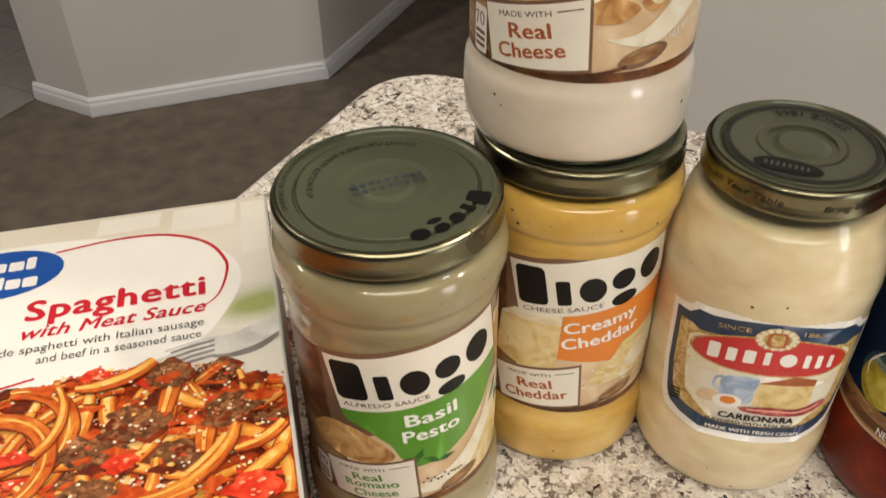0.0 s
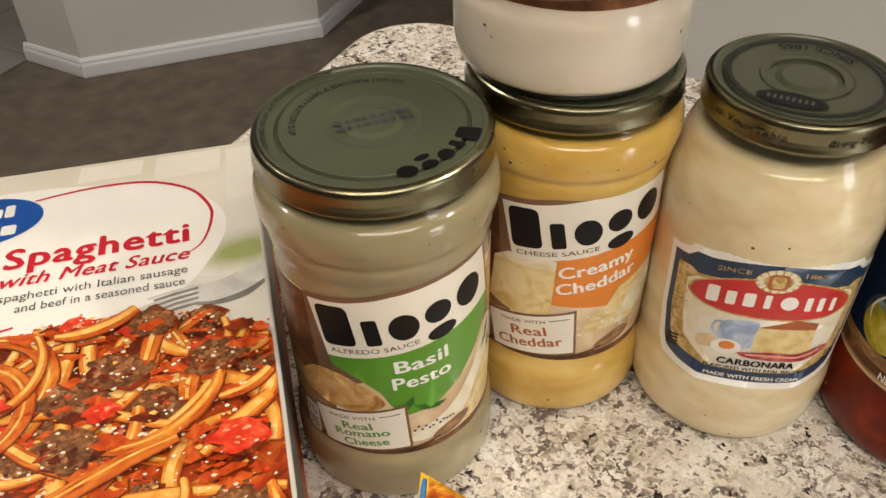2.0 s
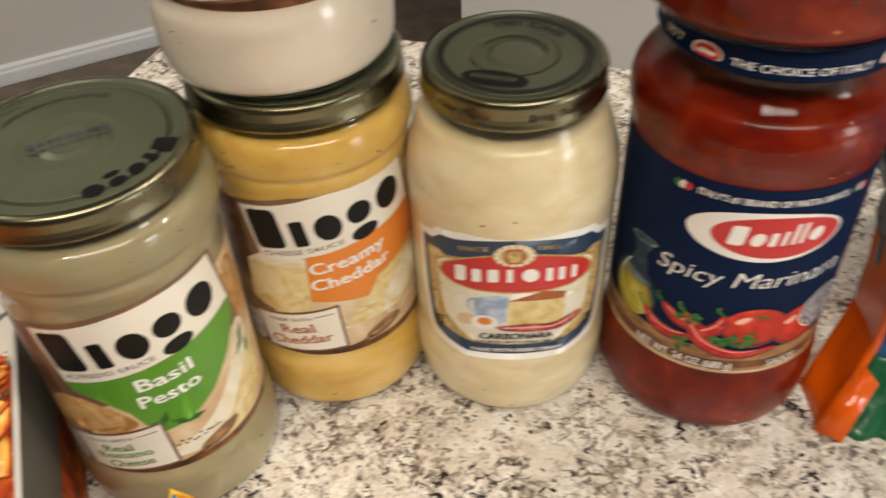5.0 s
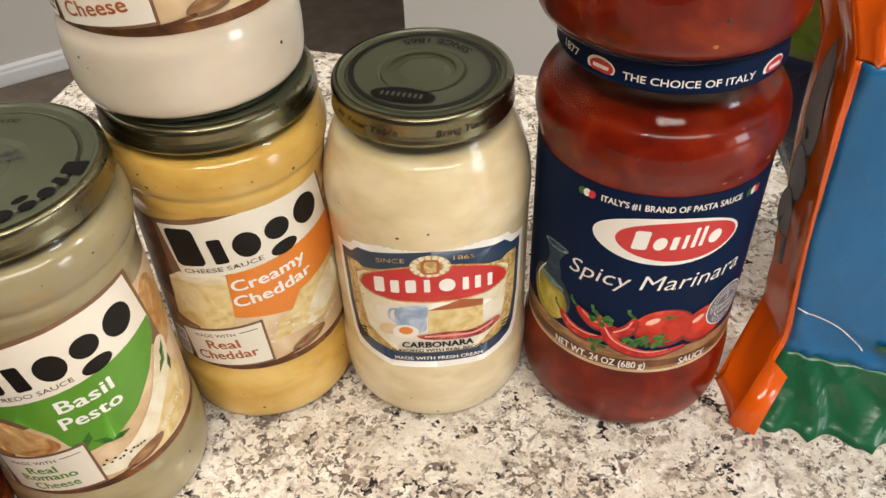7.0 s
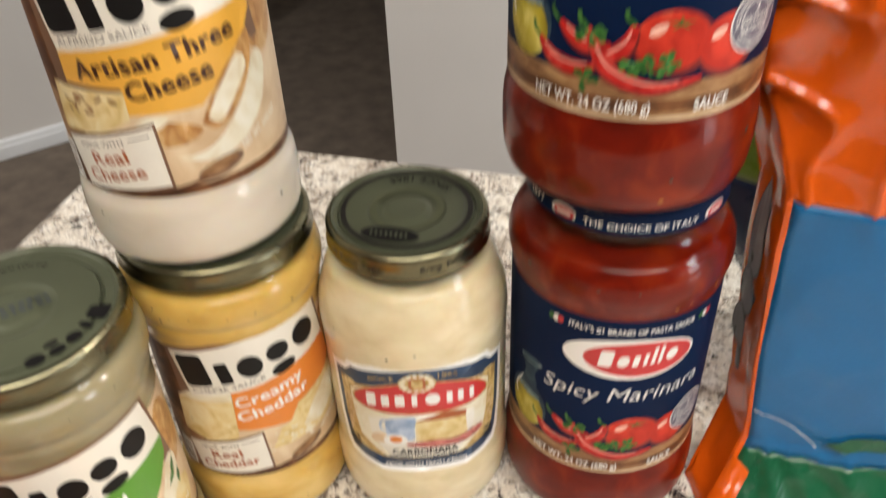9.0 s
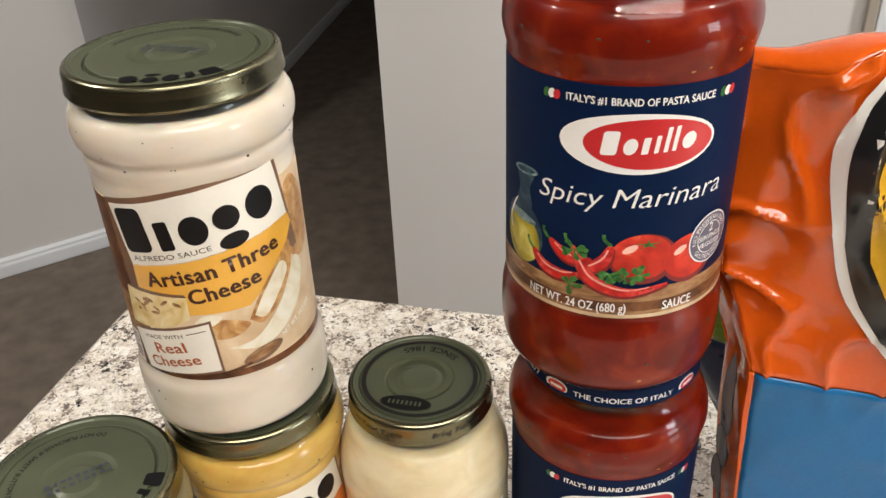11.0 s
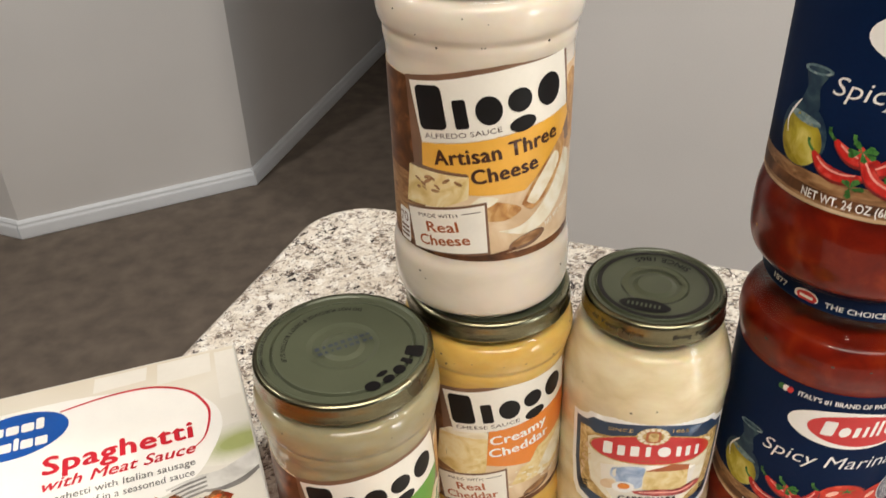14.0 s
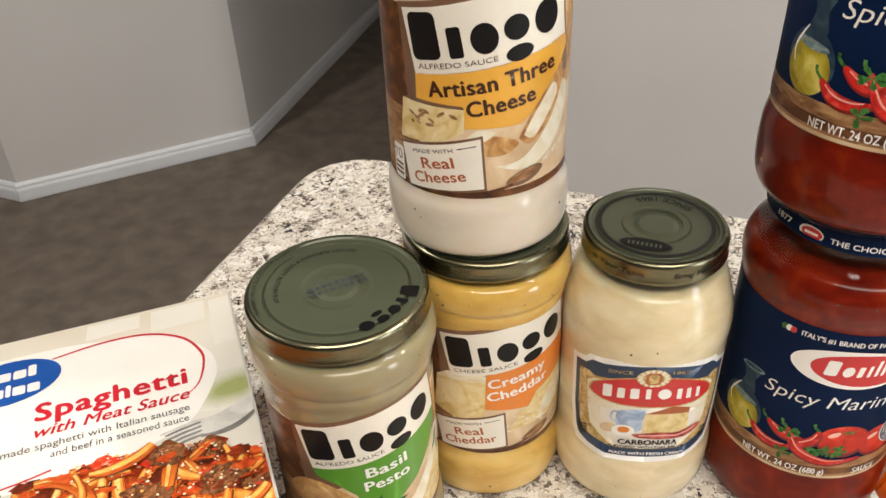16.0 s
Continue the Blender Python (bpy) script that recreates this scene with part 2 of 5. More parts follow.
# ---- helpers of this scene ----
def part(name, bm, material, parent, label=""):
    me = bpy.data.meshes.new(name)
    bm.to_mesh(me)
    bm.free()
    for mm in material if isinstance(material, (list, tuple)) else (material,):
        me.materials.append(mm)
    ob = new(name, me)
    ob.parent = parent
    if label:
        ob["label"] = label
    return ob


def thing(name, m, label, category, group="", kind=""):
    ob = new(name)
    ob.empty_display_size = 0.02
    ob.matrix_world = m
    return tagged(ob, label, category, group, kind)


def smooth(bm, on=True):
    for f in bm.faces:
        f.smooth = on
    return bm


def crisp(profile, near=0.00018):
    """Adds points close to each corner, so that flat rings shade flat."""
    out = [profile[0]]
    for a, b, c in zip(profile, profile[1:], profile[2:]):
        for e, first in ((a, True), (c, False)):
            d = math.hypot(e[0] - b[0], e[1] - b[1])
            k = min(0.3, near / d) if d > 1e-7 else 0
            p = (b[0] + (e[0] - b[0]) * k, b[1] + (e[1] - b[1]) * k)
            out += [p, b] if first else [p]
    return out + [profile[-1]]


def lathe(profile, seg=72, closed=False):
    """A turned body from (radius, height) pairs in metres."""
    bm = bmesh.new()
    rings = []
    for r, z in profile:
        if r < 1e-6:
            rings.append([bm.verts.new((0, 0, z))])
        else:
            rings.append([bm.verts.new((r * math.cos(2 * math.pi * i / seg), r * math.sin(2 * math.pi * i / seg), z)) for i in range(seg)])
    pairs = list(zip(rings, rings[1:])) + ([(rings[-1], rings[0])] if closed else [])
    for a, b in pairs:
        for i in range(seg):
            j = (i + 1) % seg
            if len(a) == 1 and len(b) > 1:
                bm.faces.new((a[0], b[j], b[i]))
            elif len(b) == 1 and len(a) > 1:
                bm.faces.new((a[i], a[j], b[0]))
            elif len(a) > 1:
                bm.faces.new((a[i], a[j], b[j], b[i]))
    bmesh.ops.recalc_face_normals(bm, faces=bm.faces)
    return smooth(bm)


def rounded(profile, steps=4, share=0.4):
    """Cuts the corners of a profile with short curves."""
    out = [profile[0]]
    for a, b, c in zip(profile, profile[1:], profile[2:]):
        p = [b[i] + (a[i] - b[i]) * share for i in (0, 1)]
        q = [b[i] + (c[i] - b[i]) * share for i in (0, 1)]
        for k in range(steps + 1):
            t = k / steps
            out.append(tuple((1 - t) ** 2 * p[i] + 2 * t * (1 - t) * b[i] + t * t * q[i] for i in (0, 1)))
    return out + [profile[-1]]


def box(bm, x0, x1, y0, y1, z0, z1, bevel=0.0):
    v = [bm.verts.new(p) for p in ((x0, y0, z0), (x1, y0, z0), (x1, y1, z0), (x0, y1, z0), (x0, y0, z1), (x1, y0, z1), (x1, y1, z1), (x0, y1, z1))]
    fs = [bm.faces.new([v[i] for i in q]) for q in ((0, 3, 2, 1), (4, 5, 6, 7), (0, 1, 5, 4), (1, 2, 6, 5), (2, 3, 7, 6), (3, 0, 4, 7))]
    if bevel:
        es = {e for f in fs for e in f.edges}
        bmesh.ops.bevel(bm, geom=list(es), offset=bevel, segments=3, affect="EDGES", profile=0.5)
    return bm


# flat artwork, in millimetres, laid on a surface by a mapping (x, y, lift) -> place
LIFT = 0.00006


def lay(bm, mapping, layer, slices=3.0):
    if slices:
        xs = [v.co.x for v in bm.verts]
        k = math.floor(min(xs) / slices) + 1
        while k * slices < max(xs):
            bmesh.ops.bisect_plane(bm, geom=bm.verts[:] + bm.edges[:] + bm.faces[:], plane_co=(k * slices, 0, 0), plane_no=(1, 0, 0))
            k += 1
    for v in bm.verts:
        v.co = mapping(v.co.x / 1000, v.co.y / 1000, (layer + v.co.z) * LIFT)
    return smooth(bm)


def polygon(pts):
    bm = bmesh.new()
    f = bm.faces.new([bm.verts.new((x, y, 0)) for x, y in pts])
    f.normal_update()
    if f.normal.z < 0:
        f.normal_flip()
    bmesh.ops.triangulate(bm, faces=[f], ngon_method="EAR_CLIP")
    return bm


def shape(name, pts, material, parent, mapping, layer, label="", slices=3.0):
    return part(name, lay(polygon(pts), mapping, layer, slices), material, parent, label)


def shapes(name, list_of_pts, material, parent, mapping, layer, label="", slices=3.0):
    bm = bmesh.new()
    for pts in list_of_pts:
        f = bm.faces.new([bm.verts.new((x, y, 0)) for x, y in pts])
        f.normal_update()
        if f.normal.z < 0:
            f.normal_flip()
    bmesh.ops.remove_doubles(bm, verts=bm.verts[:], dist=1e-5)
    bmesh.ops.triangulate(bm, faces=bm.faces[:], ngon_method="EAR_CLIP")
    return part(name, lay(bm, mapping, layer, slices), material, parent, label)


def oval(cx, cy, rx, ry, turn=0.0, n=36, a0=0.0, a1=360.0):
    c, s = math.cos(radians(turn)), math.sin(radians(turn))
    out = []
    for i in range(n if a1 - a0 >= 360 else n + 1):
        a = radians(a0 + (a1 - a0) * i / n)
        x, y = rx * math.cos(a), ry * math.sin(a)
        out.append((cx + x * c - y * s, cy + x * s + y * c))
    return out


def ribbon(points, widths):
    """A band along a line, as a polygon."""
    left, right = [], []
    for i, p in enumerate(points):
        a, b = points[max(0, i - 1)], points[min(len(points) - 1, i + 1)]
        dx, dy = b[0] - a[0], b[1] - a[1]
        d = math.hypot(dx, dy) or 1
        w = widths[i] / 2 if isinstance(widths, (list, tuple)) else widths / 2
        left.append((p[0] - dy / d * w, p[1] + dx / d * w))
        right.append((p[0] + dy / d * w, p[1] - dx / d * w))
    return left + right[::-1]


def curve_points(ctrl, n=8):
    """A smooth line through control points."""
    pts = [ctrl[0]] + list(ctrl) + [ctrl[-1]]
    out = []
    for a, b, c, d in zip(pts, pts[1:], pts[2:], pts[3:]):
        for k in range(n):
            t = k / n
            out.append(tuple(0.5 * (2 * b[i] + (c[i] - a[i]) * t + (2 * a[i] - 5 * b[i] + 4 * c[i] - d[i]) * t * t + (3 * b[i] - a[i] - 3 * c[i] + d[i]) * t ** 3) for i in (0, 1)))
    return out + [ctrl[-1]]


def lettering(name, body, x, y, height, material, parent, mapping, layer, width=None, turn=0.0, slant=0.0, bold=0.0, align="LEFT", slices=3.0, bend=None, heavy=0.0):
    """Words in the built-in font: cap height and width in millimetres, laid on a surface."""
    cu = bpy.data.curves.new("words", "FONT")
    cu.body, cu.resolution_u, cu.offset = body, 3, bold
    cu.space_character = 1.0 + 0.09 * heavy
    tmp = bpy.data.objects.new("words", cu)
    me = bpy.data.meshes.new_from_object(tmp)
    bm = bmesh.new()
    bm.from_mesh(me)
    bpy.data.objects.remove(tmp)
    bpy.data.curves.remove(cu)
    bpy.data.meshes.remove(me)
    xs = [v.co.x for v in bm.verts]
    lo, hi = min(xs), max(xs)
    if heavy:  # a second and a third copy beside the first make the strokes heavier
        k = heavy * 0.69 / height
        for dx, dy, dz in ((k, 0.0, 0.4), (k * 0.5, k * 0.6, 0.8)):
            twin = bmesh.ops.duplicate(bm, geom=[f for f in bm.faces if all(v.co.z == 0 for v in f.verts)])["geom"]
            for v in {v for v in twin if isinstance(v, bmesh.types.BMVert)}:
                v.co += Vector((dx, dy, dz))
    ky = height / 0.69
    kx = width / (hi - lo) if width else ky
    shift = {"LEFT": 0, "CENTER": 0.5, "RIGHT": 1}[align] * (hi - lo)
    c, s = math.cos(radians(turn)), math.sin(radians(turn))
    for v in bm.verts:
        px, py = (v.co.x - lo - shift) * kx + v.co.y * ky * slant, v.co.y * ky
        if bend:
            px, py = bend(px, py)
            v.co = (px, py, v.co.z)
        else:
            v.co = (x + px * c - py * s, y + px * s + py * c, v.co.z)
    return part(name, lay(bm, mapping, layer, slices), material, parent)


def round_map(radius):
    """Mapping onto an upright cylinder; x = 0 faces -y."""
    def f(x, y, lift):
        a = x / radius
        return Vector(((radius + lift) * math.sin(a), -(radius + lift) * math.cos(a), y))
    return f


def flat_map(z):
    return lambda x, y, lift: Vector((x, y, z + lift))


# ---- the room ----
def wall(name, p, q, height=2.7, thick=0.12, side=1, material=None, z0=0.0):
    """An upright wall along p-q; its body lies to the left of p-q for side 1."""
    d = Vector((q[0] - p[0], q[1] - p[1], 0))
    bm = bmesh.new()
    y0, y1 = (0, thick) if side > 0 else (-thick, 0)
    box(bm, 0, d.length, y0, y1, z0, height)
    ob = part(name, bm, material or M["wall"], None)
    ob.matrix_world = Matrix.Translation((p[0], p[1], 0)) @ Matrix.Rotation(math.atan2(d.y, d.x), 4, "Z")
    return tagged(ob, "unseen plain closing wall, taupe to cut bounce light" if material else "plain warm grey painted interior wall", "wall", kind="structure")


def skirting(p, q, side=-1, a0=0.0, a1=0.0):
    """A moulded white skirting board along p-q, on the given side of the line; a0 and a1 lengthen its ends."""
    d = Vector((q[0] - p[0], q[1] - p[1], 0))
    prof = rounded([(0, 0), (0.013, 0), (0.013, 0.036), (0.009, 0.044), (0.009, 0.050), (0.004, 0.058), (0, 0.058)], 3, 0.3)
    bm = bmesh.new()
    ends = []
    for x in (-a0, d.length + a1):
        ends.append([bm.verts.new((x, side * (0.0005 + u), v)) for u, v in prof])
    k = len(prof)
    for i in range(k):
        j = (i + 1) % k
        bm.faces.new((ends[0][i], ends[0][j], ends[1][j], ends[1][i]))
    bm.faces.new(ends[0])
    bm.faces.new(ends[1][::-1])
    bmesh.ops.recalc_face_normals(bm, faces=bm.faces)
    ob = part("baseboard", bm, M["trim"], None)
    ob.matrix_world = Matrix.Translation((p[0], p[1], 0)) @ Matrix.Rotation(math.atan2(d.y, d.x), 4, "Z")
    return tagged(ob, "white painted moulded baseboard along the wall", "baseboard", kind="structure")


def slab(name, x0, x1, y0, y1, z0, z1, material, label, category):
    bm = bmesh.new()
    box(bm, x0, x1, y0, y1, z0, z1)
    return tagged(part(name, bm, material, None), label, category, kind="structure")


C1, C2, C3 = (-0.372, 2.360), (-1.010, 2.140), (-1.196, 2.240)
E1 = (0.85, 5.30)
D0 = (0.290, 1.500)
UX, UY = math.cos(radians(-27)), math.sin(radians(-27))
VX, VY = -UY, UX
slab("floor", -5, 5, -5, 7, -0.05, 0, M["carpet"], "grey-brown cut-pile carpet floor", "carpet")
slab("ceiling", -5, 5, -5, 7, 2.7, 2.8, M["ceiling"], "plain white painted ceiling", "ceiling")
wall("wall_chamfer", C2, C1)
wall("wall_corridor_left", C1, E1)
wall("wall_return", C3, C2)
wall("wall_corridor_end", E1, (E1[0] + 2.2, E1[1] - 1.1))
D1 = (D0[0] + UX * 3.2, D0[1] + UY * 3.2)
wall("wall_right", D0, D1)
wall("wall_corridor_right", (D0[0] + 0.454 * 0.121, D0[1] + 0.891 * 0.121), (D0[0] + 0.454 * 4.3, D0[1] + 0.891 * 4.3), side=-1)
skirting(C2, C1, -1, 0.006, 0.0)
skirting(C1, E1, -1, 0.008)
skirting(C3, C2, -1, 0.013)
skirting(D0, (D0[0] + UX * 0.818, D0[1] + UY * 0.818), -1)


def closed_door(start, wide, high=2.03):
    """A flat white door in the wall beside the passage, with a narrow beige casing strip at its near side."""
    m = Matrix.Translation((D0[0] + UX * start, D0[1] + UY * start, 0)) @ Matrix.Rotation(radians(-27), 4, "Z")
    door = tagged(new("door_1"), "white painted flush door with a beige casing", "door", kind="structure")
    door.matrix_world = m
    bm = bmesh.new()
    box(bm, 0.0, 0.016, -0.016, -0.0005, 0.0, high + 0.02, 0.002)
    part("casing", bm, M["casing"], door, "narrow beige casing strip")
    bm = bmesh.new()
    box(bm, 0.0185, wide, -0.010, -0.0005, 0.006, high, 0.002)
    part("door_leaf", bm, M["trim"], door)


closed_door(0.819, 0.80)
# the rest of the room, closed round and behind; taupe ones unseen, dark to cut bounce
B1 = (D1[0] - 0.454 * 5.2, D1[1] - 0.891 * 5.2)
B2 = (B1[0] - UX * 5.2, B1[1] - UY * 5.2)
wall("wall_south", B1, B2, material=M["taupe"])
wall("wall_west", B2, (-3.9, 3.4), material=M["taupe"])
wall("wall_hall", (-3.9, 3.4), (-1.0, 4.9))
wall("wall_hall_side", C3, (C3[0] + 0.30 * 4, C3[1] + 0.62 * 4), side=-1)


def window_wall():
    """The unseen wall to one side of the viewer, with a window opening; dark to cut bounce light."""
    d = Vector((B1[0] - D1[0], B1[1] - D1[1], 0))
    bm = bmesh.new()
    x0, x1, z0, z1 = 0.95, 2.75, 0.72, 2.30
    for a, b, c, e in ((0, x0, 0, 2.7), (x1, d.length, 0, 2.7), (x0, x1, 0, z0), (x0, x1, z1, 2.7)):
        box(bm, a, b, 0, 0.12, c, e)
    ob = part("wall_east", bm, M["taupe"], None)
    ob.matrix_world = Matrix.Translation((D1[0], D1[1], 0)) @ Matrix.Rotation(math.atan2(d.y, d.x), 4, "Z")
    tagged(ob, "unseen wall with a window opening, taupe to cut bounce light", "wall", kind="structure")


window_wall()
# hall tiles beyond the end of the short wall
tiles = new("floor_hall", None)
tagged(tiles, "pale grey ceramic tile floor of the hall", "floor", kind="structure")
tiles.matrix_world = Matrix.Translation((C3[0], C3[1], 0)) @ Matrix.Rotation(radians(-27), 4, "Z")
tbm = bmesh.new()
box(tbm, -0.149, 0.149, -0.149, 0.149, 0.001, 0.010, 0.002)
tme = bpy.data.meshes.new("tile")
tbm.to_mesh(tme)
tbm.free()
tme.materials.append(M["tile"])
for i in range(5):
    for j in range(9):
        o = new("tile", tme)
        o.parent = tiles
        o.location = (-0.165 - 0.302 * i, -0.75 + 0.302 * j, 0)


# ---- the worktop ----
def plan(u, v):
    return (UX * u + VX * v, UY * u + VY * v)


def worktop():
    """A stone slab with one rounded corner and an eased edge."""
    u0, u1, v0, v1, r = -0.299, 1.35, -0.16, 0.502, 0.052
    pts = [(u0, v0), (u1, v0), (u1, v1)]
    pts += [(u0 + r + r * math.cos(radians(a)), v1 - r + r * math.sin(radians(a))) for a in range(90, 181, 6)]
    bm = bmesh.new()
    f = bm.faces.new([bm.verts.new((*plan(u, v), TOP)) for u, v in pts])
    f.normal_update()
    if f.normal.z < 0:
        f.normal_flip()
    ex = bmesh.ops.extrude_face_region(bm, geom=[f])
    for v in ex["geom"]:
        if isinstance(v, bmesh.types.BMVert):
            v.co.z = TOP - 0.03
    bmesh.ops.recalc_face_normals(bm, faces=bm.faces)
    rim = [e for e in bm.edges if abs(e.verts[0].co.z - e.verts[1].co.z) < 1e-6]
    bmesh.ops.bevel(bm, geom=rim, offset=0.006, segments=4, affect="EDGES", profile=0.5)
    ob = part("worktop", bm, M["granite"], None)
    tagged(ob, "cream speckled polished granite worktop with a rounded corner", "worktop", kind="structure")
    bm = bmesh.new()
    v = []
    for z in (0.0, TOP - 0.03):
        v.append([bm.verts.new((*plan(u, w), z)) for u, w in ((u0 + 0.04, v0 + 0.04), (u1, v0 + 0.04), (u1, v1 - 0.2), (u0 + 0.04, v1 - 0.2))])
    for i in range(4):
        j = (i + 1) % 4
        bm.faces.new((v[0][i], v[0][j], v[1][j], v[1][i]))
    bm.faces.new(v[0][::-1])
    bm.faces.new(v[1])
    cab = part("base_cabinet", bm, M["cabinet"], None)
    tagged(cab, "dark wooden base cabinet under the granite worktop", "cabinet", kind="structure")


worktop()


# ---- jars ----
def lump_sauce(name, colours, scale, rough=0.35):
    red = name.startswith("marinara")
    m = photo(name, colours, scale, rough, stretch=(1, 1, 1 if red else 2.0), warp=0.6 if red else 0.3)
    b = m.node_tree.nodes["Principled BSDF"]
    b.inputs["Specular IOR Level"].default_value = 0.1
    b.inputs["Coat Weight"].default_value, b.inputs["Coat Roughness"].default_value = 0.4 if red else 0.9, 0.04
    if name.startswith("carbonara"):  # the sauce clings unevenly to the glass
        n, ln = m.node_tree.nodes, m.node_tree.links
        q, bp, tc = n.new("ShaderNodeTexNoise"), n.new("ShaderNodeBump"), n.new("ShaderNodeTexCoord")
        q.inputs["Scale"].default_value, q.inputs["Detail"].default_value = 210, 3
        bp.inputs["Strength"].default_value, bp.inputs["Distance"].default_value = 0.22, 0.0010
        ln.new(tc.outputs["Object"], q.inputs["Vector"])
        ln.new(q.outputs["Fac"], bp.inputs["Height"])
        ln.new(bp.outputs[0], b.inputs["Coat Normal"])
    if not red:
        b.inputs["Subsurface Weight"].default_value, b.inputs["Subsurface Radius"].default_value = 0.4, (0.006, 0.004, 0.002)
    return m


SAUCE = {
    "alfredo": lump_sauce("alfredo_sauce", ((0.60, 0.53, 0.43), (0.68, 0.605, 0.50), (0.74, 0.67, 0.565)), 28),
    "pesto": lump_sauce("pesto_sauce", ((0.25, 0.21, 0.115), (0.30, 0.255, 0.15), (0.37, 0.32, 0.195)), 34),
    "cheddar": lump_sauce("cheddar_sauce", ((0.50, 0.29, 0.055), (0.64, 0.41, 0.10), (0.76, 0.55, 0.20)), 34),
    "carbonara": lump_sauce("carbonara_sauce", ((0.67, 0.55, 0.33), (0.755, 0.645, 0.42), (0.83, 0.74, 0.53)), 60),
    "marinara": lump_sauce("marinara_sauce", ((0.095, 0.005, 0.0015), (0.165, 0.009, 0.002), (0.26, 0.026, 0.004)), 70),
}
HERB = surface("herb_flake", (0.04, 0.035, 0.02), 0.6, 0.3, 300, 900)
SEED = surface("tomato_seed", (0.62, 0.26, 0.05), 0.5, 0.3, 300, 900)


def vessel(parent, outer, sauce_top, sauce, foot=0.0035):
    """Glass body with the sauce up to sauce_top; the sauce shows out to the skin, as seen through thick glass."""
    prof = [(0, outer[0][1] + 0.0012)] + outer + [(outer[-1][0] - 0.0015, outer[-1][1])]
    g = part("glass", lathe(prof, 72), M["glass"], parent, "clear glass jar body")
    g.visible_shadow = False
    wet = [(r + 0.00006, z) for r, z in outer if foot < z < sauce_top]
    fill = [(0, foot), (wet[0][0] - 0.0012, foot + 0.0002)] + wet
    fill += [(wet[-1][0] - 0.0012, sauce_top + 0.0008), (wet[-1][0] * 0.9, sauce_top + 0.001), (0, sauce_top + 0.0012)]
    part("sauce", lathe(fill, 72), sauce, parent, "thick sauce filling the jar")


def flecks(parent, outer, rows, material, name="herb_flecks", seed=1, size=0.5):
    """Small herb pieces pressed against the glass."""
    rnd = random.Random(seed)
    bm = bmesh.new()
    for lo, hi, count in rows:
        for _ in range(count):
            a, z = rnd.uniform(-math.pi, math.pi), rnd.uniform(lo, hi)
            k = next(i for i, p in enumerate(outer) if p[1] >= z)
            (r0, z0), (r1, z1) = outer[k - 1], outer[k]
            r = r0 + (r1 - r0) * (z - z0) / max(1e-9, z1 - z0)
            s = rnd.uniform(0.5, 1.5) * size / 1000
            m = Matrix.Translation((r * math.sin(a), -r * math.cos(a), z)) @ Matrix.Rotation(a, 4, "Z") @ Matrix.Diagonal((s, 0.00016, s * rnd.uniform(0.5, 1.1), 1))
            bmesh.ops.create_icosphere(bm, subdivisions=1, radius=1, matrix=m)
    part(name, smooth(bm), material, parent)["kind"] = "stuff"


def arc_text(name, body, radius, start, height, material, parent, z, layer, inward=True, width=None, bold=0.0):
    """Words round a lid, millimetres and degrees; inward: tops point to the middle and the words run anticlockwise."""
    def bend(px, py):
        if inward:
            a = radians(start) + px / radius
            r = radius - py
        else:
            a = radians(start) - px / radius
            r = radius + py
        return r * math.cos(a), r * math.sin(a)
    return lettering(name, body, 0, 0, height, material, parent, flat_map(z), layer, width=width, bend=bend, slices=0, bold=bold)


# plain bars and discs in place of a brand name: kind, x, width, foot, height
MARK = (("bar", 0.02, 0.19, 0.0, 1.0), ("bar", 0.265, 0.085, 0.0, 0.66), ("disc", 0.40, 0.165, 0.0, 0.66), ("disc", 0.60, 0.16, 0.12, 0.54), ("disc", 0.59, 0.18, -0.34, 0.36), ("disc", 0.80, 0.19, -0.02, 0.74))
RED_MARK = (("bar", 0.01, 0.09, 0, 1.08), ("bar", 0.15, 0.07, 0, 0.9), ("bar", 0.27, 0.08, 0, 0.9), ("bar", 0.41, 0.045, 0, 0.9), ("disc", 0.52, 0.125, 0, 0.9), ("bar", 0.70, 0.05, 0, 0.9), ("bar", 0.80, 0.05, 0, 0.9), ("bar", 0.91, 0.045, 0, 0.9))
WIDE_MARK = (("bar", 0.01, 0.16, 0, 1), ("disc", 0.225, 0.14, 0, 0.68), ("bar", 0.41, 0.07, 0, 0.68), ("bar", 0.535, 0.045, 0, 0.72), ("bar", 0.63, 0.045, 0, 1.02), ("bar", 0.715, 0.045, 0, 1.02), ("disc", 0.81, 0.15, 0, 0.68))


def block(x0, x1, y0, y1, r):
    out = []
    for cx, cy, a0 in ((x1 - r, y0 + r, -90), (x1 - r, y1 - r, 0), (x0 + r, y1 - r, 90), (x0 + r, y0 + r, 180)):
        for k in range(5):
            a = radians(a0 + 22.5 * k)
            out.append((cx + r * math.cos(a), cy + r * math.sin(a)))
    return out


def glyph(kind, x0, x1, y0, y1):
    """Polygons of one plain form: a bar or a disc."""
    w, h, cx, cy = x1 - x0, y1 - y0, (x0 + x1) / 2, (y0 + y1) / 2
    if kind == "bar":
        return [block(x0, x1, y0, y1, w * 0.2)]
    return [oval(cx, cy, w / 2, h / 2, 0, 28)]


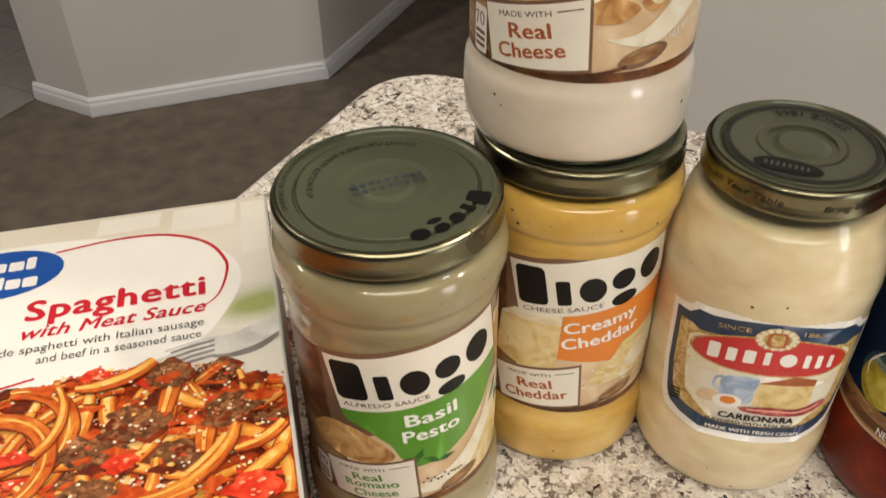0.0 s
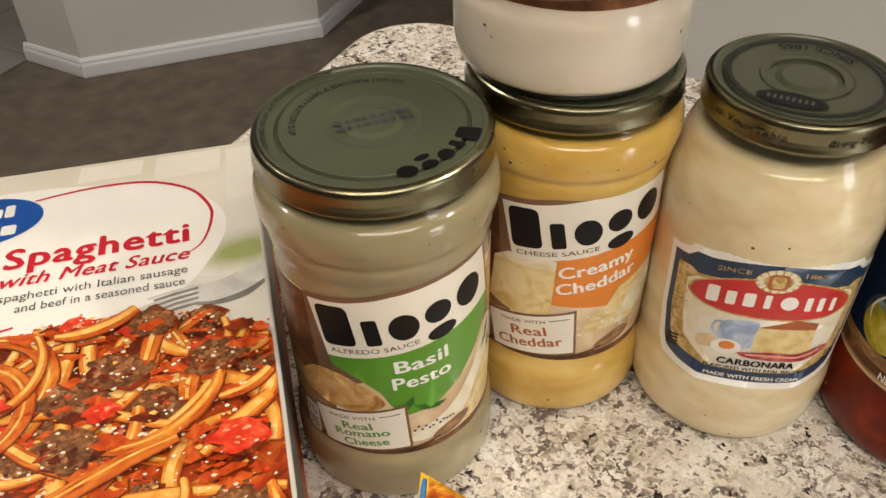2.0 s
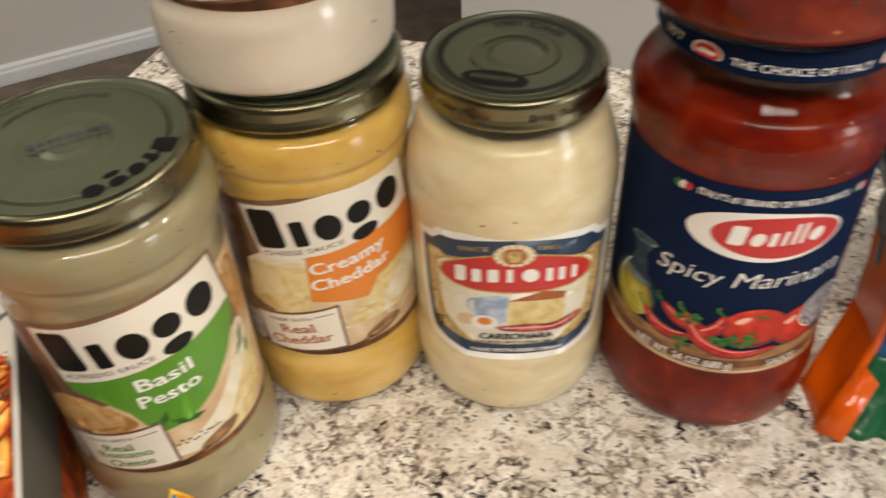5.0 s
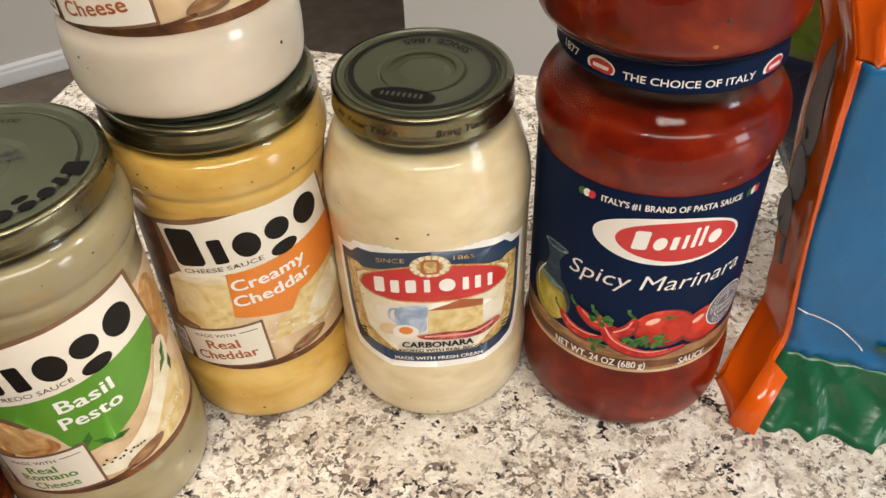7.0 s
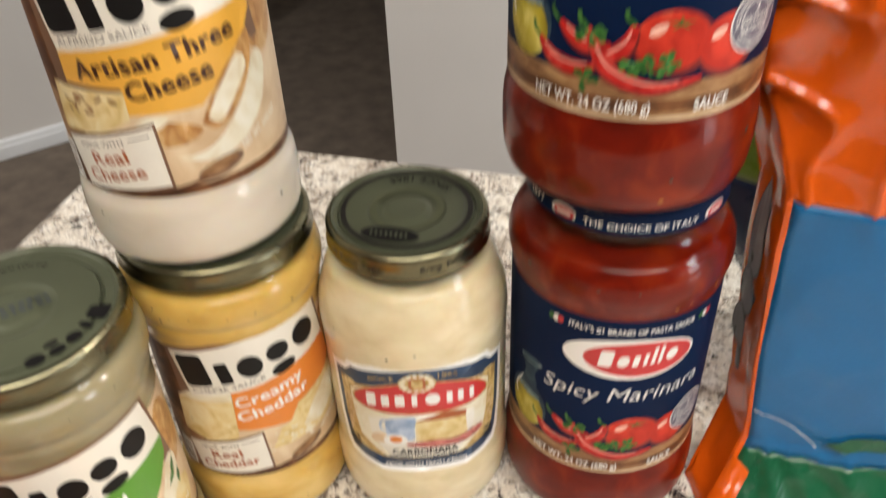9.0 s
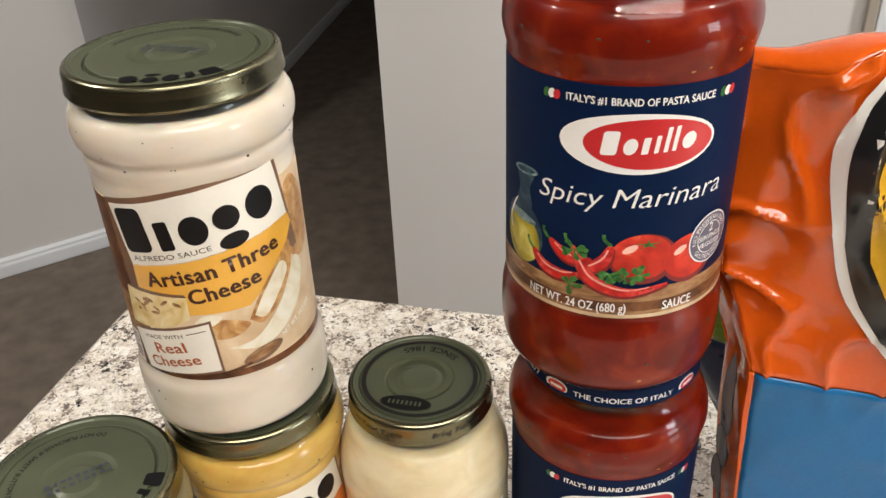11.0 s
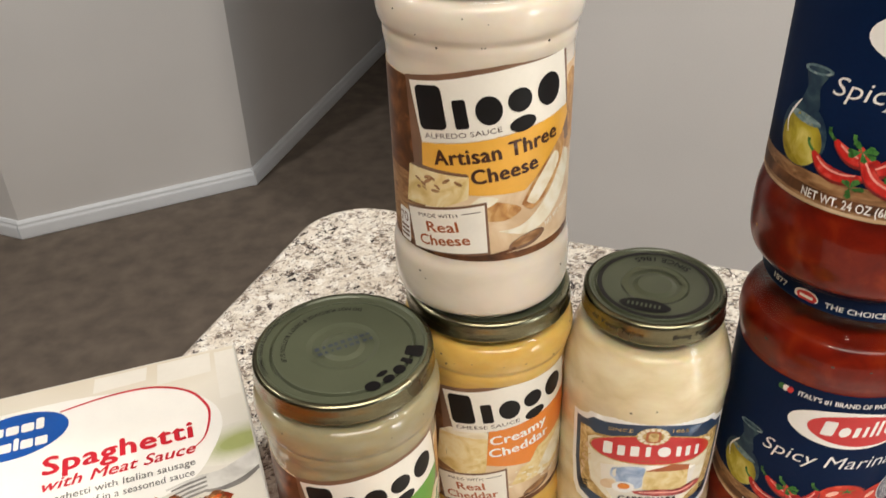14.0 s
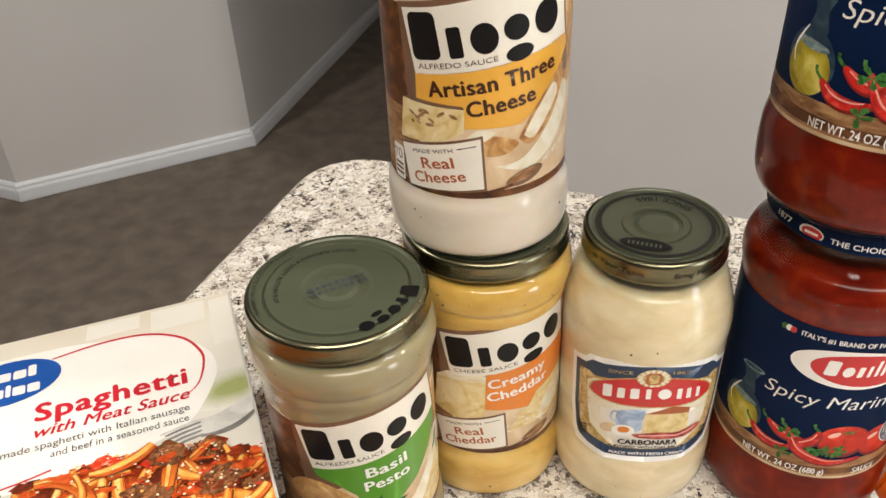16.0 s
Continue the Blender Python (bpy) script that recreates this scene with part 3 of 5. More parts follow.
def brand_mark(parent, mapping, layer, x, y, width, height, turn, material, marks=MARK, name="brand_mark", slices=3.0, lean=0.0, warp=None):
    """A row of plain forms in the colour of the brand name."""
    c, s = math.cos(radians(turn)), math.sin(radians(turn))
    for i, (kind, bx, bw, foot, bh) in enumerate(marks):
        polys = glyph(kind, bx * width, (bx + bw) * width, foot * height, (foot + bh) * height)
        place = warp or (lambda px, py: (x + (px + lean * py) * c - py * s, y + (px + lean * py) * s + py * c))
        polys = [[place(px, py) for px, py in p] for p in polys]
        shapes(name, polys, material, parent, mapping, layer, slices=slices)


def screw_lid(parent, radius, z0, z1, skirt, top, rings=((0.90, 0.0), (0.80, 0.0008)), button=0.34, label=""):
    """A pressed metal lid: rolled lower bead, ribless skirt, rounded shoulder, stepped top."""
    r, k = radius, 0.0022
    prof = [(r * 0.93, z0), (r * 0.985, z0), (r, z0 + 0.0010), (r * 0.992, z0 + 0.0024), (r * 0.985, z0 + 0.004), (r * 0.985, z1 - k)]
    prof += [(r * 0.985 - k + k * math.cos(radians(a)), z1 - k + k * math.sin(radians(a))) for a in (20, 40, 60, 80, 90)]
    lid = part("lid", lathe(crisp(prof), 96), skirt, parent, label)
    face = [(r * 0.985 - k, z1), (r * rings[0][0], z1), (r * (rings[0][0] - 0.02), z1 - 0.0007), (r * rings[1][0], z1 - 0.0008), (r * (rings[1][0] - 0.012), z1 - 0.0019), (r * (rings[1][0] - 0.028), z1 - 0.0019), (r * (rings[1][0] - 0.04), z1 - 0.0004),
            (r * (button + 0.06), z1 - 0.0004), (r * button, z1 - 0.0010), (r * button * 0.72, z1 - 0.0010), (r * button * 0.55, z1 - 0.0002), (0, z1 - 0.0001)]
    part("lid_top", lathe(crisp(face), 96), top, lid)
    return lid


def cylinder_patch(name, x0, x1, y0, y1, material, parent, mapping, layer, label=""):
    """A rectangle of paper round a jar, with a little thickness."""
    bm = bmesh.new()
    n = max(2, int((x1 - x0) / 2.5))
    row = lambda y, up_: [bm.verts.new(mapping((x0 + (x1 - x0) * i / n) / 1000, y / 1000, up_ * LIFT)) for i in range(n + 1)]
    rows = [row(y0, layer - 1.8), row(y0, layer), row(y1, layer), row(y1, layer - 1.8)]
    for low_, high_ in zip(rows, rows[1:]):
        for i in range(n):
            bm.faces.new((low_[i], low_[i + 1], high_[i + 1], high_[i]))
    for line in rows[1:3]:
        for a, b in zip(line, line[1:]):
            bm.edges.get((a, b)).smooth = False
    return part(name, smooth(bm), material, parent, label)


STRAIGHT_OUT = rounded([(0.0285, 0.0), (0.0335, 0.0006), (0.0362, 0.006), (0.0366, 0.016), (0.0362, 0.024), (0.0348, 0.0275), (0.0345, 0.032), (0.0345, 0.1065), (0.0351, 0.1085),
                        (0.0355, 0.1115), (0.0352, 0.1138), (0.0368, 0.1165), (0.0374, 0.1210), (0.0368, 0.1255), (0.0342, 0.1290), (0.0334, 0.1330)], 3, 0.35)


def tall_jar(name, where, turn, label, sauce, flavour, mark_words, lid_turn, lift):
    """A straight jar with a wrap label and a brass-coloured lid; flavour picks the artwork."""
    jar = thing(name, pose(*where, 0, 0, turn), label, "sauce jar", "jars of pasta sauce")
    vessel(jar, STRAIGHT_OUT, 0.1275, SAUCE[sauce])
    flecks(jar, STRAIGHT_OUT, ((0.006, 0.022, 12), (0.112, 0.125, 18)), HERB, seed=len(flavour), size=0.5)
    lid = screw_lid(jar, 0.0358, 0.1322, 0.141, M["gold"], M["olive"], label="brass-coloured metal screw lid with an olive top")
    a = lid_turn
    arc_text("lid_lettering", "DO NOT PURCHASE IF SAFETY BUTTON IS UP", 24.2, 70 + a, 1.9, M["ink"], lid, 0.1410 - 0.0004, 1, True, width=54, bold=0.015)
    arc_text("lid_lettering", "PROMPTLY REFRIGERATE AFTER OPENING", 32.6, 118 + a, 1.7, M["ink"], lid, 0.1410, 1, True, width=50)
    brand_mark(lid, flat_map(0.1410 - 0.0004), 1, 0, 0, 30.0, 7.0, 0, M["ink"], slices=0,
               warp=lambda px, py: ((24.8 + py) * math.cos(radians(a - 7) - px / 25.6), (24.8 + py) * math.sin(radians(a - 7) - px / 25.6)))
    rnd = random.Random(3)
    dots = []
    for i in range(9):
        for j in range(2):
            cx, cy = -11 + i * 2.6 + rnd.uniform(-0.3, 0.3), 1.6 - j * 3.2
            w, h = rnd.uniform(0.4, 1.0), rnd.uniform(0.5, 1.0)
            c, s = math.cos(radians(200 + a)), math.sin(radians(200 + a))
            dots.append([(x * c - y * s, x * s + y * c) for x, y in ((cx - w, cy - h), (cx + w, cy - h), (cx + w, cy + h), (cx - w, cy + h))])
    shapes("date_stamp", dots, M["stamp"], lid, flat_map(0.1410), 1, slices=0)["kind"] = "stuff"

    around = round_map(0.0347)
    mp = lambda x, y, up_: around(x, y + lift / 1000, up_)
    lab = cylinder_patch("label", -62, 62, 29.8, 100.6, M["beige"], jar, mp, 1, "printed paper wrap label")
    k = 0.156  # the artwork rises to the right
    tilt = math.degrees(math.atan(k))
    # dark wooden background at the sides and below
    shape("picture", [(-62, 62), (-24, 62), (-24, 100.5), (-62, 100.5)], M["brown"], lab, mp, 2)
    shape("picture", [(-62, 30.2), (-30, 30.2), (-26, 62), (-62, 62)], M["wood_print"], lab, mp, 2)
    shape("picture", curve_points([(31, 70), (31, 84), (33, 96), (39, 98), (46, 90), (50, 78), (46, 70), (38, 66), (31, 70)]), M["bread"], lab, mp, 2)
    shape("picture", [(-62, 29.9), (62, 29.9), (62, 33.5), (20, 33.2), (-20, 32.2), (-62, 33)], M["brown"], lab, mp, 2.5)
    # brown frame and white panel
    shape("frame", [(-31.6, 60), (-34.4, 101.0), (-22, 103.4), (-8, 106.2), (8, 108.2), (29.8, 109.6), (36.0, 72.0), (33.2, 71.4), (20, 84)], M["frame"], lab, mp, 3)
    shape("panel", [(-27.4, 76.8), (-32.4, 99.4), (-20, 101.6), (-6, 104.6), (8, 106.6), (28.4, 107.8), (33.2, 82), (32.2, 86.2)], M["paper"], lab, mp, 4)
    brand_mark(lab, mp, 6, -28.6, 82.0, 57, 16.4, tilt * 1.02, M["ink"])
    lettering("lettering", mark_words, -25.8, 79.2, 1.9, M["brown_ink"], lab, mp, 6, width=28.5, turn=tilt)
    # the small panel at the foot
    shape("panel_edge", [(-37.4, 48.4), (-3.2, 56.0), (-1.8, 33.2), (-34, 30.0)], M["frame"], lab, mp, 7)
    shape("panel", [(-36.4, 47.5), (-4.0, 54.8), (-2.8, 34.2), (-33.2, 31.0)], M["paper"], lab, mp, 8)
    ink = {"basil": M["green_ink"], "cheddar": M["rust_ink"], "cheese": M["rust_ink"]}[flavour]
    lettering("lettering", "MADE WITH", -30.5, 45.4, 1.6, M["brown_ink"], lab, mp, 9, width=17, turn=12)
    shape("rule", ribbon([(-12.5, 50.4), (-5.5, 52.0)], 0.35), M["brown_ink"], lab, mp, 9)
    lines = {"basil": (("Real", 41.4, 10.5, -25.5), ("Romano", 37.0, 19.5, -28.5), ("Cheese", 32.8, 16.0, -25.5)),
             "cheddar": (("Real", 40.2, 13.0, -26.0), ("Cheddar", 33.4, 24.5, -31.0)),
             "cheese": (("Real", 40.0, 13.0, -26.5), ("Cheese", 33.4, 21.0, -30.0))}[flavour]
    for word, y, w, x in lines:
        lettering("lettering", word, x, y, 3.4 if flavour == "basil" else 4.3, ink, lab, mp, 9, width=w, turn=11.5, heavy=0.3)
    shape("badge", block(-43.0, -36.0, 31.0, 45.5, 1.2), M["paper"], lab, mp, 10)
    shape("badge", block(-42.6, -36.4, 31.4, 45.1, 1.0), M["white"], lab, mp, 10.5)
    lettering("lettering", "70", -42.2, 39.0, 4.2, M["frame"], lab, mp, 11, width=5.4, turn=tilt)
    shapes("lettering_bar", [block(-42.2, -36.9, y, y + 1.1, 0.2) for y in (36.8, 34.8, 32.8)], M["frame"], lab, mp, 11)["kind"] = "stuff"
    # spoon and food along the foot
    spoon = ribbon(curve_points([(-44, 30.8), (-20, 31.4), (-2, 32.6), (8, 34.6)]), 1.3)
    shape("spoon", spoon, M["brown"], lab, mp, 7)
    shape("spoon", oval(13, 37.0, 8.0, 2.9, 14), M["frame"], lab, mp, 7)
    shape("spoon", oval(12.6, 37.5, 6.6, 2.0, 14), M["wood_print"], lab, mp, 7.5)
    lettering("lettering", "NET WT. 14.5 OZ", 21.5, 40.0, 2.3, M["paper"], lab, mp, 9, width=17, turn=tilt * 2.2, heavy=0.2)
    if flavour == "cheese":
        shape("flavour_panel", [(-27.6, 77.2), (-27.8, 66.0), (-10.6, 66.8), (-9.6, 58.6), (11.2, 58.6), (20, 66), (30, 76), (34.0, 82), (32.6, 86.6)], M["amber"], lab, mp, 4)
        lettering("lettering", "Artisan Three", -22.3, 69.4, 5.7, M["brown_ink"], lab, mp, 6, width=48, turn=tilt * 0.92, heavy=0.6)
        lettering("lettering", "Cheese", -8.4, 63.0, 5.7, M["brown_ink"], lab, mp, 6, width=25.0, turn=tilt * 0.92, heavy=0.6)
        shape("picture", [(-37, 50), (-34.6, 66.4), (-9.4, 66.0), (-9.8, 57.0), (-20, 52)], M["cheese"], lab, mp, 5)
        shape("picture", [(-34.6, 66.4), (-31, 68), (-10.2, 67.2), (-9.4, 66.0)], M["frame"], lab, mp, 5.2)
        rnd = random.Random(4)
        shapes("cheese_veins", [oval(rnd.uniform(-32, -12), rnd.uniform(58, 64), rnd.uniform(0.6, 2.0), rnd.uniform(0.3, 0.8), rnd.uniform(-40, 40), 8) for _ in range(16)], M["wood_print"], lab, mp, 5.6)["kind"] = "stuff"
        shape("picture", curve_points([(1, 43), (12, 45), (24, 56), (32, 68), (36.5, 64), (33, 53), (24, 44), (13, 40), (1, 43)]), M["cream_print"], lab, mp, 5)
        shape("picture", curve_points([(10, 53), (16, 63), (26, 73), (31, 76), (30, 66), (23, 56), (15, 50), (10, 53)]), M["bread"], lab, mp, 6)
        shape("picture", curve_points([(12, 54), (17, 62), (25, 70), (28, 66), (22, 58), (16, 52), (12, 54)]), M["cream_print"], lab, mp, 6.4)
        shape("picture", curve_points([(-8, 51), (-2, 55.5), (6, 54), (10, 51), (4, 47.5), (-4, 48), (-8, 51)]), M["bread"], lab, mp, 5)
        shape("picture", curve_points([(-9, 55), (-5, 58), (1, 57), (-3, 53.5), (-9, 55)]), M["cream_print"], lab, mp, 5.5)
    elif flavour == "cheddar":
        shape("flavour_panel", [(-11.4, 79.6), (-12.4, 58.6), (8.2, 55.6), (12.6, 63), (31, 67.6), (35.2, 73), (33.4, 86.6)], M["orange"], lab, mp, 4)
        lettering("lettering", "Creamy", -10.6, 71.2, 5.0, M["white"], lab, mp, 6, width=27.5, turn=tilt * 0.95, heavy=0.4)
        lettering("lettering", "Cheddar", -11.0, 63.6, 5.0, M["white"], lab, mp, 6, width=29.5, turn=tilt * 0.95, heavy=0.4)
        shape("picture", [(-37, 54), (-35, 74), (-29, 78.6), (-11.6, 79.0), (-12.4, 58.6), (-13, 54), (-22, 50)], M["cheese"], lab, mp, 3.5)
        shape("picture", [(-35, 74), (-29, 78.6), (-11.6, 79.0), (-11.8, 75)], M["cream_print"], lab, mp, 3.8)
        shape("picture", [(-1, 44), (4, 54), (8.4, 55.4), (12.8, 62.8), (31, 67.4), (38, 66), (38, 48), (22, 43)], M["cheese"], lab, mp, 3.5)
        shape("picture", curve_points([(14, 50), (20, 58), (30, 64), (37, 62), (33, 52), (22, 46), (14, 50)]), M["cream_print"], lab, mp, 3.8)
        rnd = random.Random(6)
        shapes("cheese_crumbs", [oval(rnd.uniform(-2, 24), rnd.uniform(42, 52), rnd.uniform(0.5, 1.8), rnd.uniform(0.4, 1.0), rnd.uniform(-40, 40), 8) for _ in range(26)], M["cream_print"], lab, mp, 5.6)["kind"] = "stuff"
    else:
        shape("flavour_panel", [(-27.8, 76.8), (-26, 72.6), (-18, 69.0), (-11, 62.6), (-8, 56), (-3, 50.4), (6, 52), (16, 58.4), (25, 68), (32, 78), (33.0, 86.6)], M["green"], lab, mp, 4)
        lettering("lettering", "Basil", -6.0, 71.6, 5.4, M["white"], lab, mp, 6, width=17.5, turn=4.5, heavy=0.4)
        lettering("lettering", "Pesto", -7.0, 63.8, 5.4, M["white"], lab, mp, 6, width=19.5, turn=4.5, heavy=0.4)
        shape("picture", curve_points([(-42, 60), (-34, 68), (-24, 69), (-15, 64), (-10, 57), (-16, 53), (-30, 52), (-40, 55), (-42, 60)]), M["bread"], lab, mp, 5)
        shape("picture", curve_points([(-2, 41), (10, 46), (22, 58), (31, 74), (37, 70), (33, 54), (22, 42), (10, 36), (-2, 36), (-2, 41)]), M["cream_print"], lab, mp, 5)
        shape("picture", curve_points([(10, 36), (18, 41), (27, 52), (35, 58), (42, 52), (36, 40), (22, 34), (10, 36)]), M["cheese"], lab, mp, 5.4)
        for lx, ly, lr in ((-6, 54.5, 20), (2, 53.0, -35), (-2, 56, 70), (31, 64, 40), (35, 60, 80), (7, 51.5, 10), (-9, 52.5, -20), (33, 68, 65)):
            shape("leaf", [(lx - 3.6 * math.cos(radians(lr)), ly - 3.6 * math.sin(radians(lr))), (lx + 1.4 * math.cos(radians(lr - 60)), ly + 1.4 * math.sin(radians(lr - 60))),
                           (lx + 4.2 * math.cos(radians(lr)), ly + 4.2 * math.sin(radians(lr))), (lx + 1.6 * math.cos(radians(lr + 80)), ly + 1.6 * math.sin(radians(lr + 80)))], M["leaf"], lab, mp, 6)
        rnd = random.Random(8)
        shapes("peppercorns", [oval(-1 + i * 1.3, 42.5 + rnd.uniform(-1.2, 1.2), 0.5, 0.5, 0, 8) for i in range(12)], M["ink"], lab, mp, 9)["kind"] = "stuff"
    return jar


tall_jar("sauce_jar", (-0.0186, 0.2126, TOP), 16.5, "pesto sauce jar with a green label and a brass lid", "pesto", "basil", "ALFREDO SAUCE", 0 - 16.5, -1.5)
tall_jar("sauce_jar", (0.0444, 0.2507, TOP), 10.5, "yellow cheddar sauce jar with orange label beneath another jar", "cheddar", "cheddar", "CHEESE SAUCE", 40, 2.5)
tall_jar("sauce_jar", (0.0417, 0.2518, TOP + 0.1411), 0.5, "white cheese sauce jar with amber label stacked on another", "alfredo", "cheese", "ALFREDO SAUCE", -50, 0.0)

ROUND_OUT = rounded([(0.0270, 0.0), (0.0325, 0.0006), (0.0362, 0.006), (0.0374, 0.015), (0.0374, 0.026), (0.0366, 0.031), (0.0364, 0.036), (0.0364, 0.090), (0.0370, 0.097), (0.0362, 0.107),
                     (0.0328, 0.1180), (0.0303, 0.1235), (0.0283, 0.1275), (0.0276, 0.132)], 3, 0.4)


def round_jar(where, turn):
    """A round-shouldered jar with a die-cut front label and an olive lid."""
    jar = thing("sauce_jar", pose(*where, 0, 0, turn), "pale carbonara sauce jar with round shoulders and olive lid", "sauce jar", "jars of pasta sauce")
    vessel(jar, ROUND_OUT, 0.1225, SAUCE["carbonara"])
    flecks(jar, ROUND_OUT, ((0.006, 0.025, 9), (0.090, 0.112, 12)), HERB, seed=21, size=0.5)
    lid = screw_lid(jar, 0.0303, 0.1300, 0.1399, M["gold"], M["olive"], rings=((0.90, 0), (0.84, 0)), button=0.42, label="olive and brass metal screw lid")
    ring = []
    for i in range(60):
        a, b = radians(i * 6), radians(i * 6 + 6)
        ring.append([(r * math.cos(q), r * math.sin(q)) for r, q in ((22.2, a), (24.0, a), (24.0, b), (22.2, b))])
    shapes("lid_ring", ring, M["olive_dark"], lid, flat_map(0.1399), 1, slices=0)
    ring = []
    for i in range(40):
        a, b = radians(i * 9), radians(i * 9 + 9)
        ring.append([(r * math.cos(q), r * math.sin(q)) for r, q in ((11.0, a), (13.6, a), (13.6, b), (11.0, b))])
    shapes("lid_ring", ring, surface("lid_olive_mid", (0.11, 0.12, 0.07), 0.4, 0.1, 60, 900, metal=0.4), lid, flat_map(0.1399 - 0.0002), 1, slices=0)
    arc_text("lid_lettering", "SINCE 1865", 20.2, 22 - turn, 3.2, M["ink"], lid, 0.1399, 2, True, width=27, bold=0.015)
    arc_text("lid_lettering", "DO NOT PURCHASE IF SAFETY BUTTON IS UP", 21.6, -70 - turn, 0.9, M["ink_soft"], lid, 0.1399, 1, True, width=28)
    c, s = math.cos(radians(-122 - turn)), math.sin(radians(-122 - turn))
    ox, oy = 16.6 * c, 16.6 * s
    shape("brand_oval", oval(ox, oy, 10.6, 4.3, -26 - turn), M["olive_dark"], lid, flat_map(0.1399), 2, slices=0)
    shape("brand_oval", oval(ox, oy, 10.0, 3.8, -26 - turn), M["ink"], lid, flat_map(0.1399), 3, slices=0)
    c, s = math.cos(radians(-26 - turn)), math.sin(radians(-26 - turn))
    brand_mark(lid, flat_map(0.1399), 4, ox - 7.2 * c + 1.2 * s, oy - 7.2 * s - 1.2 * c, 14.4, 2.4, -26 - turn, M["olive"], [("bar", i / 8, 0.06, 0, 1) for i in range(8)], slices=0)
    ms = round_map(0.0301)
    lettering("lid_lettering", "Bring Tuscany", 3, 133.6, 2.1, M["olive_dark"], lid, ms, 1, width=22, slant=0.25)
    lettering("lid_lettering", "to Your Table", -34, 133.6, 2.1, M["olive_dark"], lid, ms, 1, width=25, slant=0.25)

    around = round_map(0.0367)
    sag = lambda x: 10.0 * x * x / (1 + (x / 0.045) ** 2)  # the label's lines bow, being cut for a flatter face
    mp = lambda x, y, up_: around(x, y - sag(x), up_)
    mirror = lambda half: half + [(-x, y) for x, y in half[::-1]]
    lab = shape("label", mirror([(0, 35.2), (18, 36.0), (27, 40.2), (33.5, 43.6), (36.2, 50), (38.2, 66), (39.2, 95.0), (34.5, 94.6), (31.0, 95.0), (29.2, 97.0), (24, 96.2), (0, 96.4)]), M["white"], jar, mp, 1, "white die-cut paper label with a blue border")
    shape("border", mirror([(0, 38.7), (18, 39.2), (26, 43.2), (31.6, 47), (33.8, 52), (35.8, 66), (36.8, 92.2), (31.0, 91.6), (27.6, 94.0), (22, 93.2), (0, 93.4)]), M["steel_blue"], lab, mp, 2)
    shape("ground", mirror([(0, 43.8), (16, 44.2), (24, 48.0), (29.6, 51), (31.6, 56), (33.4, 66), (34.2, 88.0), (28.6, 87.2), (26, 85.4), (0, 85.6)]), M["gilt"], lab, mp, 3)
    shape("ground", mirror([(0, 44.2), (15, 44.8), (20, 50), (26, 56), (28, 66), (29.5, 82), (26, 84), (0, 84.4)]), M["cream_print"], lab, mp, 4)
    shape("ground", mirror([(0, 44.4), (13, 44.8), (18, 52), (21, 60), (22, 68), (0, 70)]), M["paper"], lab, mp, 5)
    rnd = random.Random(15)
    for side in (-1, 1):
        shapes("scroll", [oval(side * rnd.uniform(27.5, 31.5), 58 + 1.5 * i, rnd.uniform(0.6, 1.8), rnd.uniform(0.3, 0.9), rnd.uniform(-60, 60), 8) for i in range(14)], M["beige"], lab, mp, 4.6)["kind"] = "stuff"
        shapes("small_print", [ribbon([(side * 29.5 - 3.0, 49.0 + 1.6 * i), (side * 29.5 + 2.0, 49.6 + 1.6 * i)], 0.8) for i in range(4)], M["ink"], lab, mp, 6)["kind"] = "stuff"
    shape("brand_oval", oval(0.4, 78.8, 28.8, 9.0), M["gilt"], lab, mp, 6)
    shape("brand_oval", oval(0.4, 78.8, 27.8, 8.3), M["red"], lab, mp, 7)
    brand_mark(lab, mp, 8, -21.8, 75.2, 45.4, 6.6, 0, M["white"], RED_MARK)
    lettering("lettering", "DAL 1865", 0.4, 71.8, 1.4, M["rust_ink"], lab, mp, 8, width=16, align="CENTER")
    shape("crest", oval(-0.8, 87.2, 7.0, 4.9), M["gilt"], lab, mp, 8)
    shapes("crest", [oval(-0.8 + 5.6 * math.cos(0.42 * i), 87.2 + 3.9 * math.sin(0.42 * i), 1.2, 0.9, math.degrees(0.42 * i), 8) for i in range(15)], M["cream_print"], lab, mp, 8.4)["kind"] = "stuff"
    shape("crest", block(-3.9, 2.3, 83.6, 90.2, 1.5), M["rust_ink"], lab, mp, 9)
    shape("crest", block(-2.9, 1.3, 84.4, 89.4, 1.2), M["gilt"], lab, mp, 10)
    lettering("lettering", "SINCE", -19.8, 89.0, 1.9, M["gilt"], lab, mp, 6, width=10.5)
    lettering("lettering", "1865", 7.0, 89.4, 1.9, M["gilt"], lab, mp, 6, width=7.5)
    # picture: jug, cheese block, eggs, bacon
    shape("picture", [(-2.6, 54.6), (-2.6, 66.2), (17.6, 66.4), (18.2, 55.4), (8, 53.6)], M["cheese"], lab, mp, 8)
    shape("picture", [(-2.6, 66.2), (9.5, 70.8), (17.8, 69.4), (17.6, 66.4)], M["rust_ink"], lab, mp, 9)
    shape("picture", curve_points([(-13.6, 56), (-14.4, 62), (-13.2, 67.6), (-3.0, 68.4), (-3.0, 62), (-3.4, 56.2), (-8, 54.8), (-13.6, 56)]), M["jug"], lab, mp, 9)
    shape("picture", ribbon(curve_points([(-13.4, 67), (-16.0, 66.4), (-16.4, 62.4), (-13.8, 60.4)]), 1.0), M["jug"], lab, mp, 9)
    shape("picture", oval(-17.4, 56.6, 3.8, 2.9, 10), M["beige"], lab, mp, 9)
